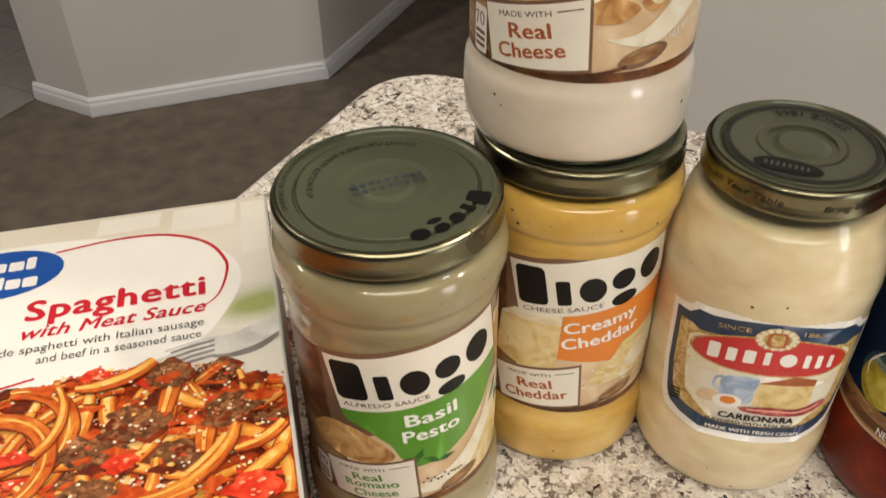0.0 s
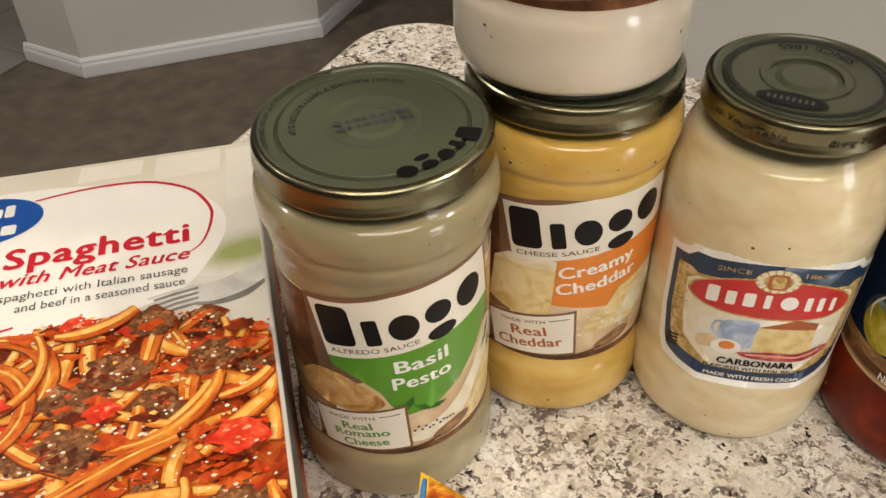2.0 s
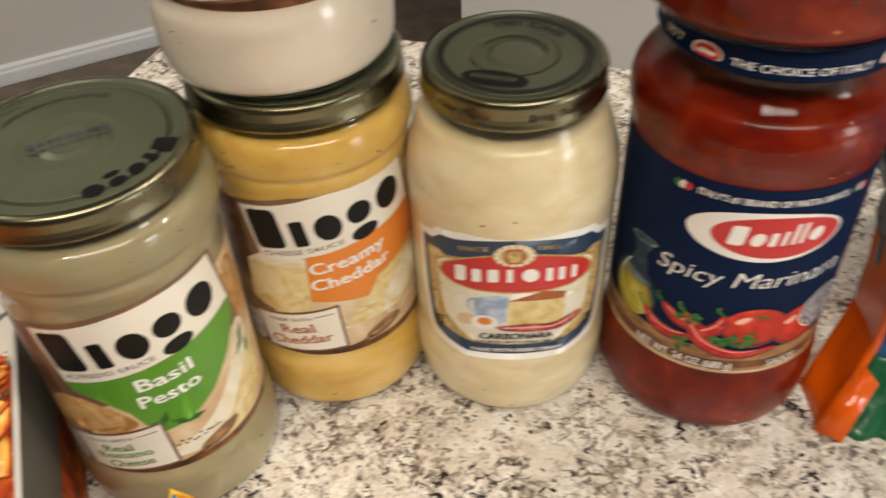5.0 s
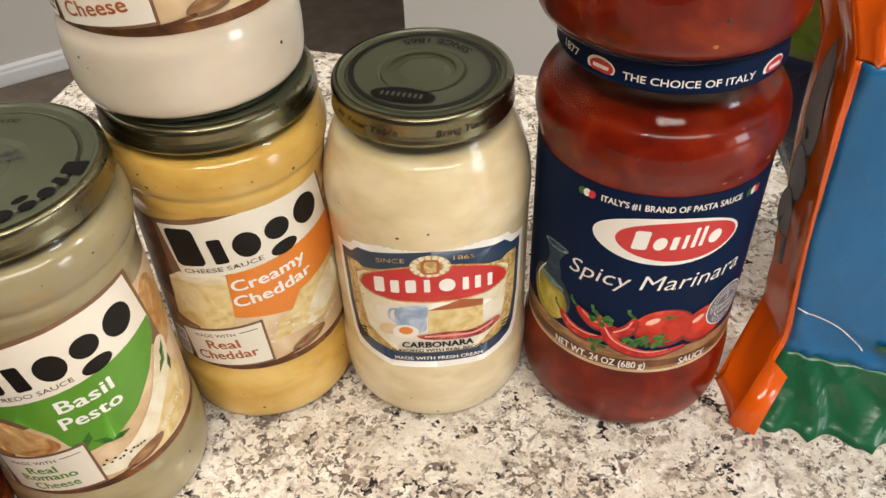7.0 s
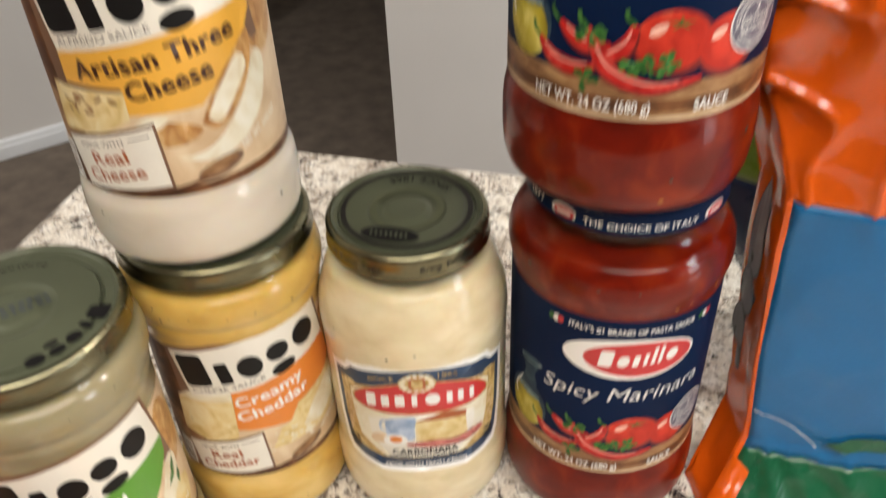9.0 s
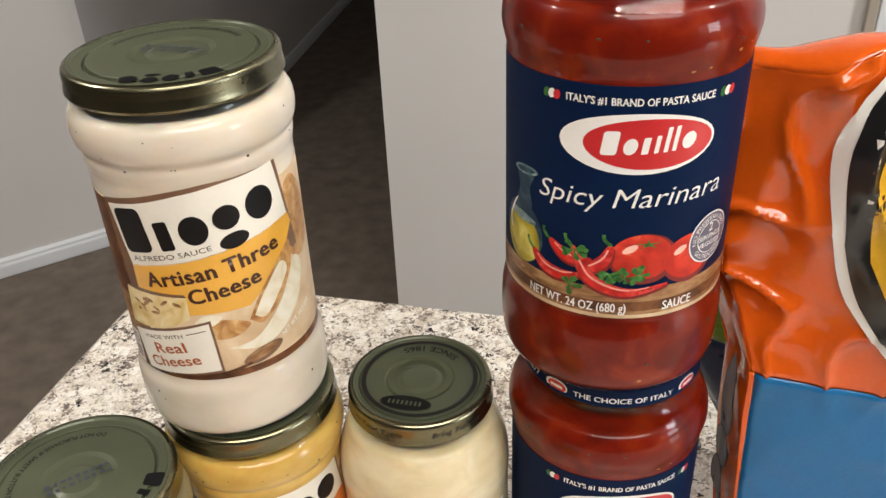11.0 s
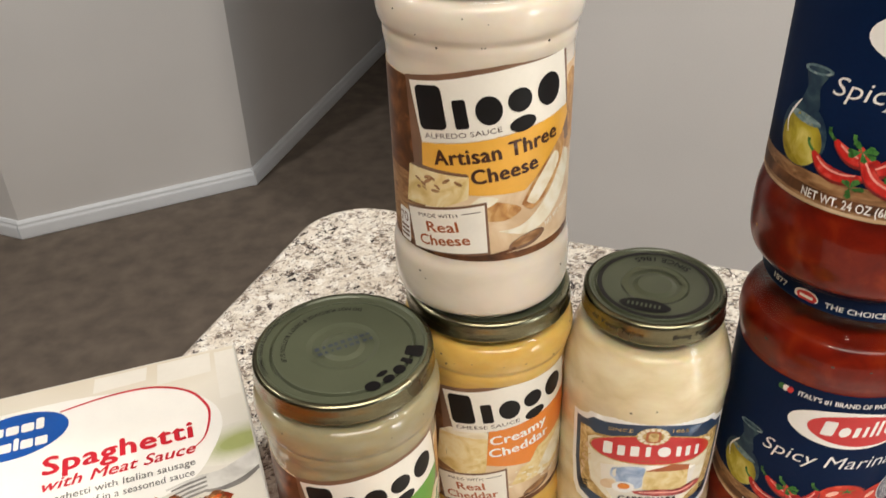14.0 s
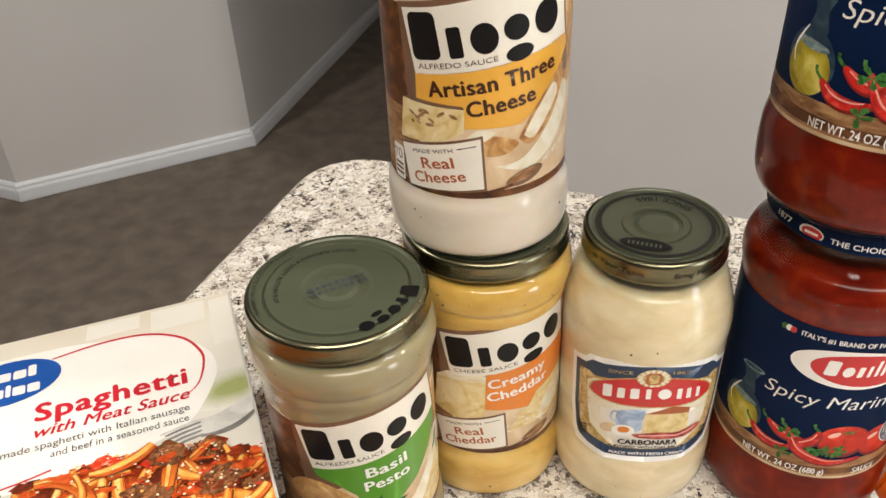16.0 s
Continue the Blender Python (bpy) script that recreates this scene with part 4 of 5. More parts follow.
    shape("picture", oval(-10.8, 55.6, 4.9, 3.5, 0), M["white"], lab, mp, 10)
    shape("picture", oval(-10.6, 56.2, 2.6, 1.9, 0), M["orange"], lab, mp, 11)
    shape("picture", curve_points([(-7, 53.6), (4, 55), (13, 54.8), (23.6, 58.6), (25, 56.4), (17, 51.6), (7, 50.8), (-4, 51.6), (-7, 53.6)]), M["bacon"], lab, mp, 12)
    shape("picture", ribbon(curve_points([(-4, 53.0), (6, 53.2), (14, 53.2), (22, 56.6)]), 0.9), M["chilli_light"], lab, mp, 12.4)
    lettering("lettering", "CARBONARA", 0.5, 47.2, 2.9, M["ink"], lab, mp, 12, width=26, align="CENTER", heavy=0.35)
    lettering("lettering", "FLAVORED WITH REAL BACON", 0.8, 44.9, 1.4, M["ink"], lab, mp, 12, width=34.5, align="CENTER", heavy=0.12)
    lettering("lettering", "MADE WITH FRESH CREAM", 0.8, 40.5, 1.7, M["white"], lab, mp, 12, width=33, align="CENTER", heavy=0.15)
    return jar


round_jar((0.1135, 0.2352, TOP), -9.0)

LARGE_OUT = rounded([(0.0310, 0.0), (0.0372, 0.0004), (0.0400, 0.006), (0.0408, 0.014), (0.0407, 0.026), (0.0396, 0.0315), (0.0389, 0.035), (0.0389, 0.075), (0.0389, 0.1190), (0.0398, 0.1220),
                     (0.0410, 0.1275), (0.0402, 0.1345), (0.0370, 0.1400), (0.0335, 0.1440), (0.0326, 0.147), (0.0326, 0.152)], 3, 0.4)


def large_jar(where, turn):
    """A large marinara jar with a navy wrap label and a navy lid."""
    jar = thing("sauce_jar", pose(*where, 0, 0, turn), "red marinara sauce in a large glass jar with a navy label", "sauce jar", "large marinara jars")
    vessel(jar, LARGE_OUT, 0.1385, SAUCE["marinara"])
    flecks(jar, LARGE_OUT, ((0.006, 0.028, 14), (0.121, 0.134, 14)), HERB, seed=31, size=0.8)
    flecks(jar, LARGE_OUT, ((0.006, 0.028, 9), (0.121, 0.134, 7)), SEED, "tomato_seeds", 37, 0.8)
    lid = screw_lid(jar, 0.0352, 0.1508, 0.1606, M["navy"], M["navy"], rings=((0.90, 0), (0.82, 0)), label="navy blue metal screw lid")
    ms = round_map(0.0349)
    lettering("lid_lettering", "THE CHOICE OF ITALY", -20.5, 153.0, 2.3, M["white"], lid, ms, 1, width=39, bold=0.01)
    lettering("lid_lettering", "1877", -45, 153.4, 2.5, M["white"], lid, ms, 1, width=8.0, bold=0.01)
    for cx in (-28, 26.5):
        shape("brand_oval", oval(cx, 154.4, 5.0, 3.0), M["white"], lid, ms, 1)
        shape("brand_oval", oval(cx + 0.3, 154.4, 4.2, 2.3), M["red"], lid, ms, 2)
        shape("brand_bar", block(cx - 2.6, cx + 3.0, 153.8, 155.0, 0.4), M["white"], lid, ms, 3)
    mp = round_map(0.0393)
    lab = cylinder_patch("label", -92, 92, 35.3, 117.6, M["navy"], jar, mp, 1, "navy printed paper wrap label")
    lettering("lettering", "ITALY'S #1 BRAND OF PASTA SAUCE", 0, 111.6, 2.3, M["white"], lab, mp, 3, width=46, align="CENTER", heavy=0.2)
    for cx in (-28, 28.5):
        for i, mm in enumerate(("leaf", "white", "red")):
            shape("flag", oval(cx - 2 + 1.9 * i, 112.6, 1.25, 1.6, -20, 12), M[mm], lab, mp, 3 + i)
    shape("brand_oval", oval(0, 99.3, 24.8, 9.9), M["white"], lab, mp, 3)
    shape("brand_oval", oval(3.4, 99.3, 20.4, 8.2), M["red"], lab, mp, 4)
    brand_mark(lab, mp, 5, -12.0, 95.6, 30.5, 7.8, 3, M["white"], WIDE_MARK, lean=0.2)
    lettering("lettering", "Spicy Marinara", -32.2, 77.0, 6.6, M["white"], lab, mp, 3, width=63, turn=1.6, slant=0.28, bold=-0.004)
    # the picture along the foot
    shape("picture", [(-92, 35.4), (92, 35.4), (92, 46), (40, 47.5), (-40, 47.5), (-92, 46)], M["wood_print"], lab, mp, 2)
    shape("picture", [(-70, 43.2), (-20, 42.0), (30, 42.4), (70, 43.6), (70, 38.6), (-70, 38.2)], M["brown"], lab, mp, 3)
    flask = photo("bottle_print", ((0.006, 0.022, 0.055), (0.012, 0.040, 0.075), (0.05, 0.10, 0.12)), 90)
    pale = photo("bottle_rim_print", ((0.05, 0.10, 0.13), (0.14, 0.22, 0.24), (0.36, 0.44, 0.44)), 160)
    shape("oil_bottle", oval(-41.0, 59.0, 10.8, 12.0, -6), flask, lab, mp, 3)
    shape("oil_bottle", curve_points([(-44.5, 70), (-42.2, 76), (-43.4, 82), (-34.6, 83), (-36.6, 77), (-35.4, 70), (-40, 67), (-44.5, 70)]), flask, lab, mp, 3.2)
    shape("oil_bottle", oval(-39, 83, 6.2, 1.7, 6), pale, lab, mp, 3.6)
    shape("oil_bottle", oval(-39, 83, 4.8, 0.9, 6), flask, lab, mp, 3.9)
    shape("oil_bottle", oval(-41.0, 57.0, 9.6, 9.6, -6), M["oil"], lab, mp, 4)
    shape("oil_bottle", oval(-40.6, 65.2, 7.4, 1.7, -4), pale, lab, mp, 4.3)
    shape("oil_bottle", ribbon(curve_points([(-47.6, 57), (-48.6, 62), (-46, 67.4), (-43.6, 71)]), [0.4 + 0.5 * math.sin(math.pi * i / 24) for i in range(25)]), M["white"], lab, mp, 4.6)
    for cx, cy, rx, ry in ((4.7, 58.8, 11.3, 9.6), (21.5, 56.5, 10.6, 9.4)):
        shape("tomato", oval(cx, cy, rx, ry, -6), M["chilli_dark"], lab, mp, 4.6)
        shape("tomato", oval(cx - 0.5, cy + 0.8, rx * 0.91, ry * 0.88, -6), M["tomato"], lab, mp, 5)
        shape("tomato", oval(cx - rx * 0.42, cy + ry * 0.42, rx * 0.24, ry * 0.13, 30), M["tomato_light"], lab, mp, 5.4)
    for q in range(5):
        a = 72 * q + 20
        shape("stalk_leaf", [(5.7 - 0.6 * math.sin(radians(a)), 64.4 + 0.4 * math.cos(radians(a))), (5.7 + 5.0 * math.cos(radians(a)), 64.4 + 2.2 * math.sin(radians(a))), (5.7 + 0.6 * math.sin(radians(a)), 64.4 - 0.4 * math.cos(radians(a)))], M["leaf"], lab, mp, 6)
    pods = ([(-34, 55.5), (-29, 51), (-22, 49.8), (-15, 51.6)], [(-27, 62.0), (-22, 58.4), (-17, 57), (-12, 58)], [(-6, 64), (-8, 58.5), (-12, 55), (-16, 53)], [(-18.6, 62), (-15.5, 55.5), (-11, 49.8), (0, 46.2), (13.5, 48.6)])
    for i, p in enumerate(pods):
        cp = curve_points(p)
        wd = [0.7 + 4.2 * math.sin(math.pi * (0.1 + 0.86 * j / (len(cp) - 1))) ** 1.2 for j in range(len(cp))]
        shape("chilli", ribbon([(x + 0.3, y - 0.8) for x, y in cp], [w * 1.08 for w in wd]), M["chilli_dark"], lab, mp, 6 + 0.6 * i)
        shape("chilli", ribbon(cp, [w * 0.92 for w in wd]), M["chilli"], lab, mp, 6.2 + 0.6 * i)
        shape("chilli", ribbon([(x - 0.2, y + 0.9) for x, y in cp[4:-4]], [w * 0.16 for w in wd[4:-4]]), M["chilli_light"], lab, mp, 6.4 + 0.6 * i)
        hx, hy = cp[0]
        shape("chilli_stalk", ribbon(curve_points([(hx, hy), (hx - 2.2, hy + 2.0), (hx - 2.6, hy + 4.0)]), 1.2), M["leaf"], lab, mp, 6.5 + 0.6 * i)
    rnd = random.Random(5)
    sprigs = []
    for cx, cy in ((-6, 53.5), (-1, 52), (3, 53), (-19, 46.6), (-18, 60.5)):
        for _ in range(9):
            a, l = rnd.uniform(0, 6.28), rnd.uniform(2.2, 4.6)
            sprigs.append([(cx, cy), (cx + l * math.cos(a - 0.28), cy + l * math.sin(a - 0.28) * 0.8), (cx + l * 1.15 * math.cos(a), cy + l * 0.95 * math.sin(a)), (cx + l * math.cos(a + 0.28), cy + l * math.sin(a + 0.28) * 0.8)])
    shapes("parsley", sprigs[::2], M["leaf"], lab, mp, 8.6)["kind"] = "stuff"
    shapes("parsley", sprigs[1::2], M["leaf"], lab, mp, 8.8)["kind"] = "stuff"
    shape("foot_band", [(-80, 35.6), (80, 35.6), (80, 37.0), (-80, 37.0)], M["beige"], lab, mp, 3)
    lettering("lettering", "NET WT. 24 OZ (680 g)", -35.0, 38.2, 3.4, M["white"], lab, mp, 9, width=35, heavy=0.25)
    lettering("lettering", "SAUCE", 12.5, 38.2, 3.4, M["white"], lab, mp, 9, width=11, heavy=0.25)
    shape("seal", oval(29.5, 61.6, 9.4, 9.4), M["white"], lab, mp, 9)
    shape("seal", oval(29.5, 61.6, 8.9, 8.9), surface("seal_print", (0.13, 0.12, 0.17), 0.35, 0.2, 90, 900), lab, mp, 10)
    lettering("lettering", "2", 29.5, 63.9, 3.0, M["white"], lab, mp, 11, align="CENTER", bold=0.01)
    lettering("lettering", "SERVINGS", 29.5, 61.1, 1.7, M["white"], lab, mp, 11.6, width=10.8, align="CENTER", bold=0.01)
    lettering("lettering", "VEGGIES", 29.5, 58.3, 1.7, M["white"], lab, mp, 11, width=11, align="CENTER", bold=0.01)
    seal_ring = lambda r: [[(29.5 + q * math.cos(w), 61.6 + q * math.sin(w)) for q, w in ((r, i * 0.2618), (r + 0.3, i * 0.2618), (r + 0.3, i * 0.2618 + 0.2618), (r, i * 0.2618 + 0.2618))] for i in range(24)]
    shapes("seal_ring", seal_ring(5.6), M["white"], lab, mp, 11)
    lettering("lettering", "NO PRESERVATIVES", 0, 0, 1.6, M["white"], lab, mp, 11, width=22, bend=lambda px, py: (29.5 + (6.4 + py) * math.cos(radians(190) - px / 7.2), 61.6 + (6.4 + py) * math.sin(radians(190) - px / 7.2)))
    lettering("lettering", "GLUTEN FREE", 0, 0, 1.6, M["white"], lab, mp, 11, width=14, bend=lambda px, py: (29.5 + (8.0 - py) * math.cos(radians(212) + px / 7.2), 61.6 + (8.0 - py) * math.sin(radians(212) + px / 7.2)))
    return jar


low = large_jar((0.1893, 0.2176, TOP), -12.5)
copy_thing(low, pose(0.1863, 0.2172, TOP + 0.1608, 0, 0, -16.5))


# ---- frozen meal carton ----
def soft_print(name, stops, axis="Y", lo=-0.1, hi=0.0):
    """Printed blend along one axis of the carton's face."""
    m = bpy.data.materials.new(name)
    m.use_nodes = True
    n, ln = m.node_tree.nodes, m.node_tree.links
    b = n["Principled BSDF"]
    tc, sep, mr, ramp, q = n.new("ShaderNodeTexCoord"), n.new("ShaderNodeSeparateXYZ"), n.new("ShaderNodeMapRange"), n.new("ShaderNodeValToRGB"), n.new("ShaderNodeTexNoise")
    q.inputs["Scale"].default_value = 22
    ln.new(tc.outputs["Object"], sep.inputs[0])
    ln.new(tc.outputs["Object"], q.inputs["Vector"])
    mr.inputs["From Min"].default_value, mr.inputs["From Max"].default_value = lo, hi
    ln.new(sep.outputs[axis], mr.inputs["Value"])
    add = n.new("ShaderNodeMath")
    add.operation = "MULTIPLY_ADD"
    add.inputs[1].default_value = 0.5
    ln.new(q.outputs["Fac"], add.inputs[0])
    ln.new(mr.outputs[0], add.inputs[2])
    sub = n.new("ShaderNodeMath")
    sub.operation = "SUBTRACT"
    sub.inputs[1].default_value = 0.25
    ln.new(add.outputs[0], sub.inputs[0])
    ln.new(sub.outputs[0], ramp.inputs[0])
    el = ramp.color_ramp.elements
    for i, (pos, c) in enumerate(stops):
        e = el[i] if i < 2 else el.new(pos)
        e.position, e.color = pos, (*c, 1)
    ln.new(ramp.outputs[0], b.inputs["Base Color"])
    b.inputs["Roughness"].default_value, b.inputs["Coat Weight"].default_value, b.inputs["Coat Roughness"].default_value = 0.35, 0.2, 0.15
    return m


CARD = {
    "edge": surface("carton_board", (0.74, 0.72, 0.67), 0.5, 0.08, 40, 700),
    "scene": soft_print("carton_backdrop", ((0.0, (0.72, 0.68, 0.60)), (0.35, (0.80, 0.77, 0.70)), (0.7, (0.84, 0.79, 0.69)), (1.0, (0.75, 0.68, 0.55)))),
    "pane": surface("blurred_pane", (0.86, 0.82, 0.74), 0.35, 0.05, 30, 300, coat=0.2),
    "fork": photo("fork_print", ((0.46, 0.44, 0.41), (0.62, 0.60, 0.56), (0.80, 0.78, 0.74)), 40),
    "fork_dark": photo("fork_shadow", ((0.16, 0.15, 0.14), (0.24, 0.225, 0.21), (0.36, 0.34, 0.31)), 60),
    "bed": photo("sauce_print", ((0.12, 0.016, 0.005), (0.40, 0.050, 0.010), (0.66, 0.15, 0.03)), 80),
    "noodle": photo("noodle_print", ((0.42, 0.05, 0.008), (0.66, 0.17, 0.020), (0.84, 0.38, 0.07)), 70),
    "noodle_red": photo("noodle_sauced", ((0.42, 0.045, 0.008), (0.64, 0.13, 0.018), (0.78, 0.27, 0.04)), 50),
    "noodle_gold": photo("noodle_plain", ((0.60, 0.15, 0.015), (0.80, 0.32, 0.045), (0.88, 0.50, 0.12)), 60),
    "noodle_light": photo("noodle_highlight", ((0.80, 0.32, 0.05), (0.90, 0.52, 0.13), (0.95, 0.70, 0.30)), 90),
    "noodle_shade": photo("noodle_shadow", ((0.22, 0.035, 0.008), (0.42, 0.085, 0.015), (0.55, 0.14, 0.03)), 90),
    "glaze": photo("glaze_print", ((0.36, 0.030, 0.006), (0.58, 0.075, 0.012), (0.74, 0.17, 0.03)), 140),
    "meat": photo("meat_print", ((0.060, 0.020, 0.008), (0.19, 0.070, 0.026), (0.36, 0.16, 0.07)), 240),
    "meat_light": photo("meat_highlight", ((0.22, 0.075, 0.026), (0.38, 0.15, 0.055), (0.56, 0.30, 0.14)), 300),
    "gap": photo("sauce_shadow", ((0.050, 0.010, 0.004), (0.16, 0.022, 0.006), (0.36, 0.048, 0.010)), 120),
    "tomato": photo("tomato_piece", ((0.50, 0.018, 0.008), (0.76, 0.050, 0.018), (0.90, 0.18, 0.08)), 130),
    "tomato_light": photo("tomato_shine", ((0.80, 0.16, 0.07), (0.88, 0.30, 0.16), (0.92, 0.52, 0.36)), 160),
    "crumb": surface("cheese_crumb", (0.86, 0.76, 0.58), 0.5, 0.15, 300, 900),
    "blue": surface("logo_blue", (0.012, 0.095, 0.42), 0.3, 0.15, 40, 700, coat=0.2),
    "red": surface("carton_red", (0.60, 0.015, 0.030), 0.35, 0.08, 80, 900),
}


def carton(corner, turn, wide, deep, high):
    """A flat carton; its origin is the top far right corner, its face lies upward."""
    box_ = thing("meal_carton", pose(corner[0], corner[1], TOP, 0, 0, turn), "white frozen pasta meal carton lying flat on the granite", "food carton")
    bm = bmesh.new()
    box(bm, -wide, 0, -deep, 0, 0.0005, high, 0.0012)
    body = part("carton_body", bm, CARD["edge"], box_, "white cardboard carton")
    mp = flat_map(high)
    W, D = wide * 1000, deep * 1000
    face = shape("front_print", [(-W + 1.2, -D + 1.2), (-1.2, -D + 1.2), (-1.2, -1.2), (-W + 1.2, -1.2)], CARD["scene"], body, mp, 1, slices=0)
    P = lambda name, pts, m, layer: shape(name, pts, m, body, mp, layer, slices=0)
    # blurred backdrop: panes of a window, a plant, a plate
    for x0, x1, y0, y1 in ((-70, -45, -14, -3), (-40, -14, -19, -3), (-12, -2, -40, -4)):
        P("picture", [(x0, y0), (x1, y0 + 1), (x1 + 1, y1), (x0 + 1, y1)], CARD["pane"], 2)
    for i in range(9):
        k = (i + 1) / 9
        mix = tuple(b + (g - b) * k ** 1.5 for b, g in zip((0.80, 0.77, 0.69), (0.40, 0.44, 0.17)))
        P("picture", [(max(-30, min(-1.3, x)), y) for x, y in oval(-7, -71, 23 - 1.7 * i, 12.5 - 1.05 * i, 8)], surface("blurred_green", mix, 0.35, 0.12, 50, 300, coat=0.2), 2 + 0.08 * i)
    # white field with its red line
    field = curve_points([(-W + 1.3, -4 - 12), (-96, -14), (-60, -17.5), (-36, -23), (-18, -38), (-13, -55), (-20, -74), (-32, -88), (-60, -96), (-103, -99), (-W + 1.3, -104)])
    P("white_field", field, surface("carton_white", (0.93, 0.905, 0.855), 0.4, 0.03, 60, 800), 3)
    arc = curve_points([(-92, -24), (-84, -21.5), (-62, -18.4), (-41.6, -20.1), (-26, -29), (-18.8, -42), (-18.6, -52), (-22, -63), (-27, -68)])
    P("red_line", ribbon(arc, [0.35 + 1.0 * math.sin(math.pi * (0.1 + 0.88 * i / (len(arc) - 1))) for i in range(len(arc))]), CARD["red"], 5)
    P("red_line", ribbon(curve_points([(-W + 2, -93), (-120, -96), (-100, -95), (-84, -92)]), [1.0] * 25), CARD["red"], 5)
    P("brand_oval", oval(-104.5, -31.5, 24.6, 15.6, 3), M["white"], 6)
    P("brand_oval", oval(-104.5, -31.5, 23.8, 14.8, 3), CARD["blue"], 7)
    for x, y, w, h in ((-121, -30, 6.4, 8.0), (-113.6, -30, 4.4, 5.8), (-108.2, -30, 5.6, 5.8), (-101.6, -30, 5.6, 5.8), (-95.2, -30, 3.6, 7.6), (-118, -41, 6.4, 8.0), (-110.8, -41, 5.6, 5.8), (-104.4, -41, 2.2, 8.0), (-101.4, -41, 5.4, 5.8), (-95.2, -41, 5.4, 5.8)):
        P("brand_mark", block(x, x + w, y, y + h, 1.0), M["white"], 8)
    T = lambda words, x, y, h, m, w, **k: lettering("lettering", words, x, y, h, m, body, mp, 8, width=w, slices=0, **k)
    T("Spaghetti", -91.5, -61.6, 10.6, CARD["red"], 64, heavy=0.9)
    T("with Meat Sauce", -92.5, -71.4, 6.2, CARD["red"], 65, slant=0.3, heavy=0.3)
    T("Fresh-made spaghetti with Italian sausage", -118, -78.8, 3.9, M["ink_soft"], 90.5)
    T("and beef in a seasoned sauce", -84.5, -85.0, 3.9, M["ink_soft"], 56)
    # fork
    P("fork", curve_points([(-1.4, -78), (-9, -82), (-17, -85.5), (-26, -86.5), (-28, -93.5), (-18, -96.5), (-9, -94), (-1.4, -88)]), CARD["fork"], 4)
    P("fork", curve_points([(-1.4, -88.4), (-9, -93), (-18, -95.4), (-25, -95), (-24, -96.6), (-16, -97.6), (-8, -95.6), (-1.4, -90.6)]), CARD["fork_dark"], 4.4)
    for i in range(4):
        y = -86.8 - 2.5 * i
        P("fork", ribbon([(-25, y + 0.4), (-33, y - 0.9), (-41 + i, y - 2.6)], [1.5, 1.5, 1.0]), CARD["fork"], 5)
        P("fork", ribbon([(-24, y - 0.9), (-32, y - 2.2), (-39 + i, y - 3.8)], [1.1, 1.4, 0.9]), CARD["fork_dark"], 5.2)
    # the plate of pasta, piece over piece
    rnd = random.Random(11)
    top = lambda x: -94.0 - (0.0072 if x > -51 else 0.0012) * (x + 51) ** 2 - 1.2 * math.sin(x * 0.35)
    xs = [-W + 1.3 + (W - 2.6) * i / 40 for i in range(41)]
    outline = [(x, max(top(x) - 5, -D + 3)) for x in xs] + [(-1.3, -D + 1.3), (-W + 1.3, -D + 1.3)]
    P("pasta_picture", outline, CARD["bed"], 9)
    layers = {k: bmesh.new() for k in ("noodle", "noodle_red", "noodle_gold", "noodle_light", "noodle_shade", "glaze", "gap", "meat", "meat_light", "tomato", "tomato_light", "crumb")}
    level = [0]

    def put(kind, pts):
        pts = [(max(-W + 1.3, min(-1.3, x)), max(-D + 1.3, y)) for x, y in pts]
        bm = layers[kind]
        level[0] += 1
        z = high + 0.0006 + level[0] * 4e-7
        vs = [bm.verts.new((x / 1000, y / 1000, z)) for x, y in pts]
        try:
            f = bm.faces.new(vs)
        except ValueError:
            return
        f.normal_update()
        if f.normal.z < 0:
            f.normal_flip()

    def noodle(x, y, a, length, w):
        pts, turn_ = [(x, y)], rnd.uniform(-0.16, 0.16)
        for _ in range(int(length / 3)):
            a += turn_ + rnd.uniform(-0.05, 0.05)
            if rnd.random() < 0.04:
                turn_ = rnd.uniform(-0.26, 0.26)
            x, y = x + 3 * math.cos(a), y + 3 * math.sin(a)
            if y > top(x) - 1.5 or x > -2 or x < -W + 2 or y < -D + 2:
                break
            pts.append((x, y))
        if len(pts) < 5:
            return
        n = len(pts)
        wd = [w * (0.18 + 0.82 * math.sin(math.pi * min(0.97, 0.06 + 0.9 * i / n)) ** 0.5) for i in range(n)]
        band = lambda pts, wd: ribbon(curve_points(pts, 3), [wd[min(n - 1, i // 3)] for i in range(len(curve_points(pts, 3)))])
        base, mid = rnd.choice((("noodle", "noodle_gold"), ("noodle", "noodle_light"), ("noodle_red", "noodle"), ("noodle_gold", "noodle_light"), ("noodle_gold", "noodle_light")))
        for kind, dx, dy, k in (("gap", 0.35, -0.7, 1.04), ("noodle_shade", 0.2, -0.3, 1.0), ("noodle_red", 0.1, -0.1, 0.88), (base, 0, 0.1, 0.72), (mid, -0.1, 0.3, 0.42 if mid != base else 0), ("noodle_light", -0.1, 0.45, rnd.choice((0.14, 0.2, 0.26)))):
            if not k:
                continue
            b = band([(px + dx, py + dy) for px, py in pts], [v * k for v in wd])
            h = len(b) // 2
            for i in range(h - 1):
                put(kind, [b[i], b[i + 1], b[-2 - i], b[-1 - i]])
                level[0] -= 1
            level[0] += 1

    def blob(kind, x, y, r, n=18, rough=0.3, sy=0.8):
        if y > top(x) - 0.4 * r:
            return
        ph = [rnd.uniform(0, 6.28) for _ in range(4)]
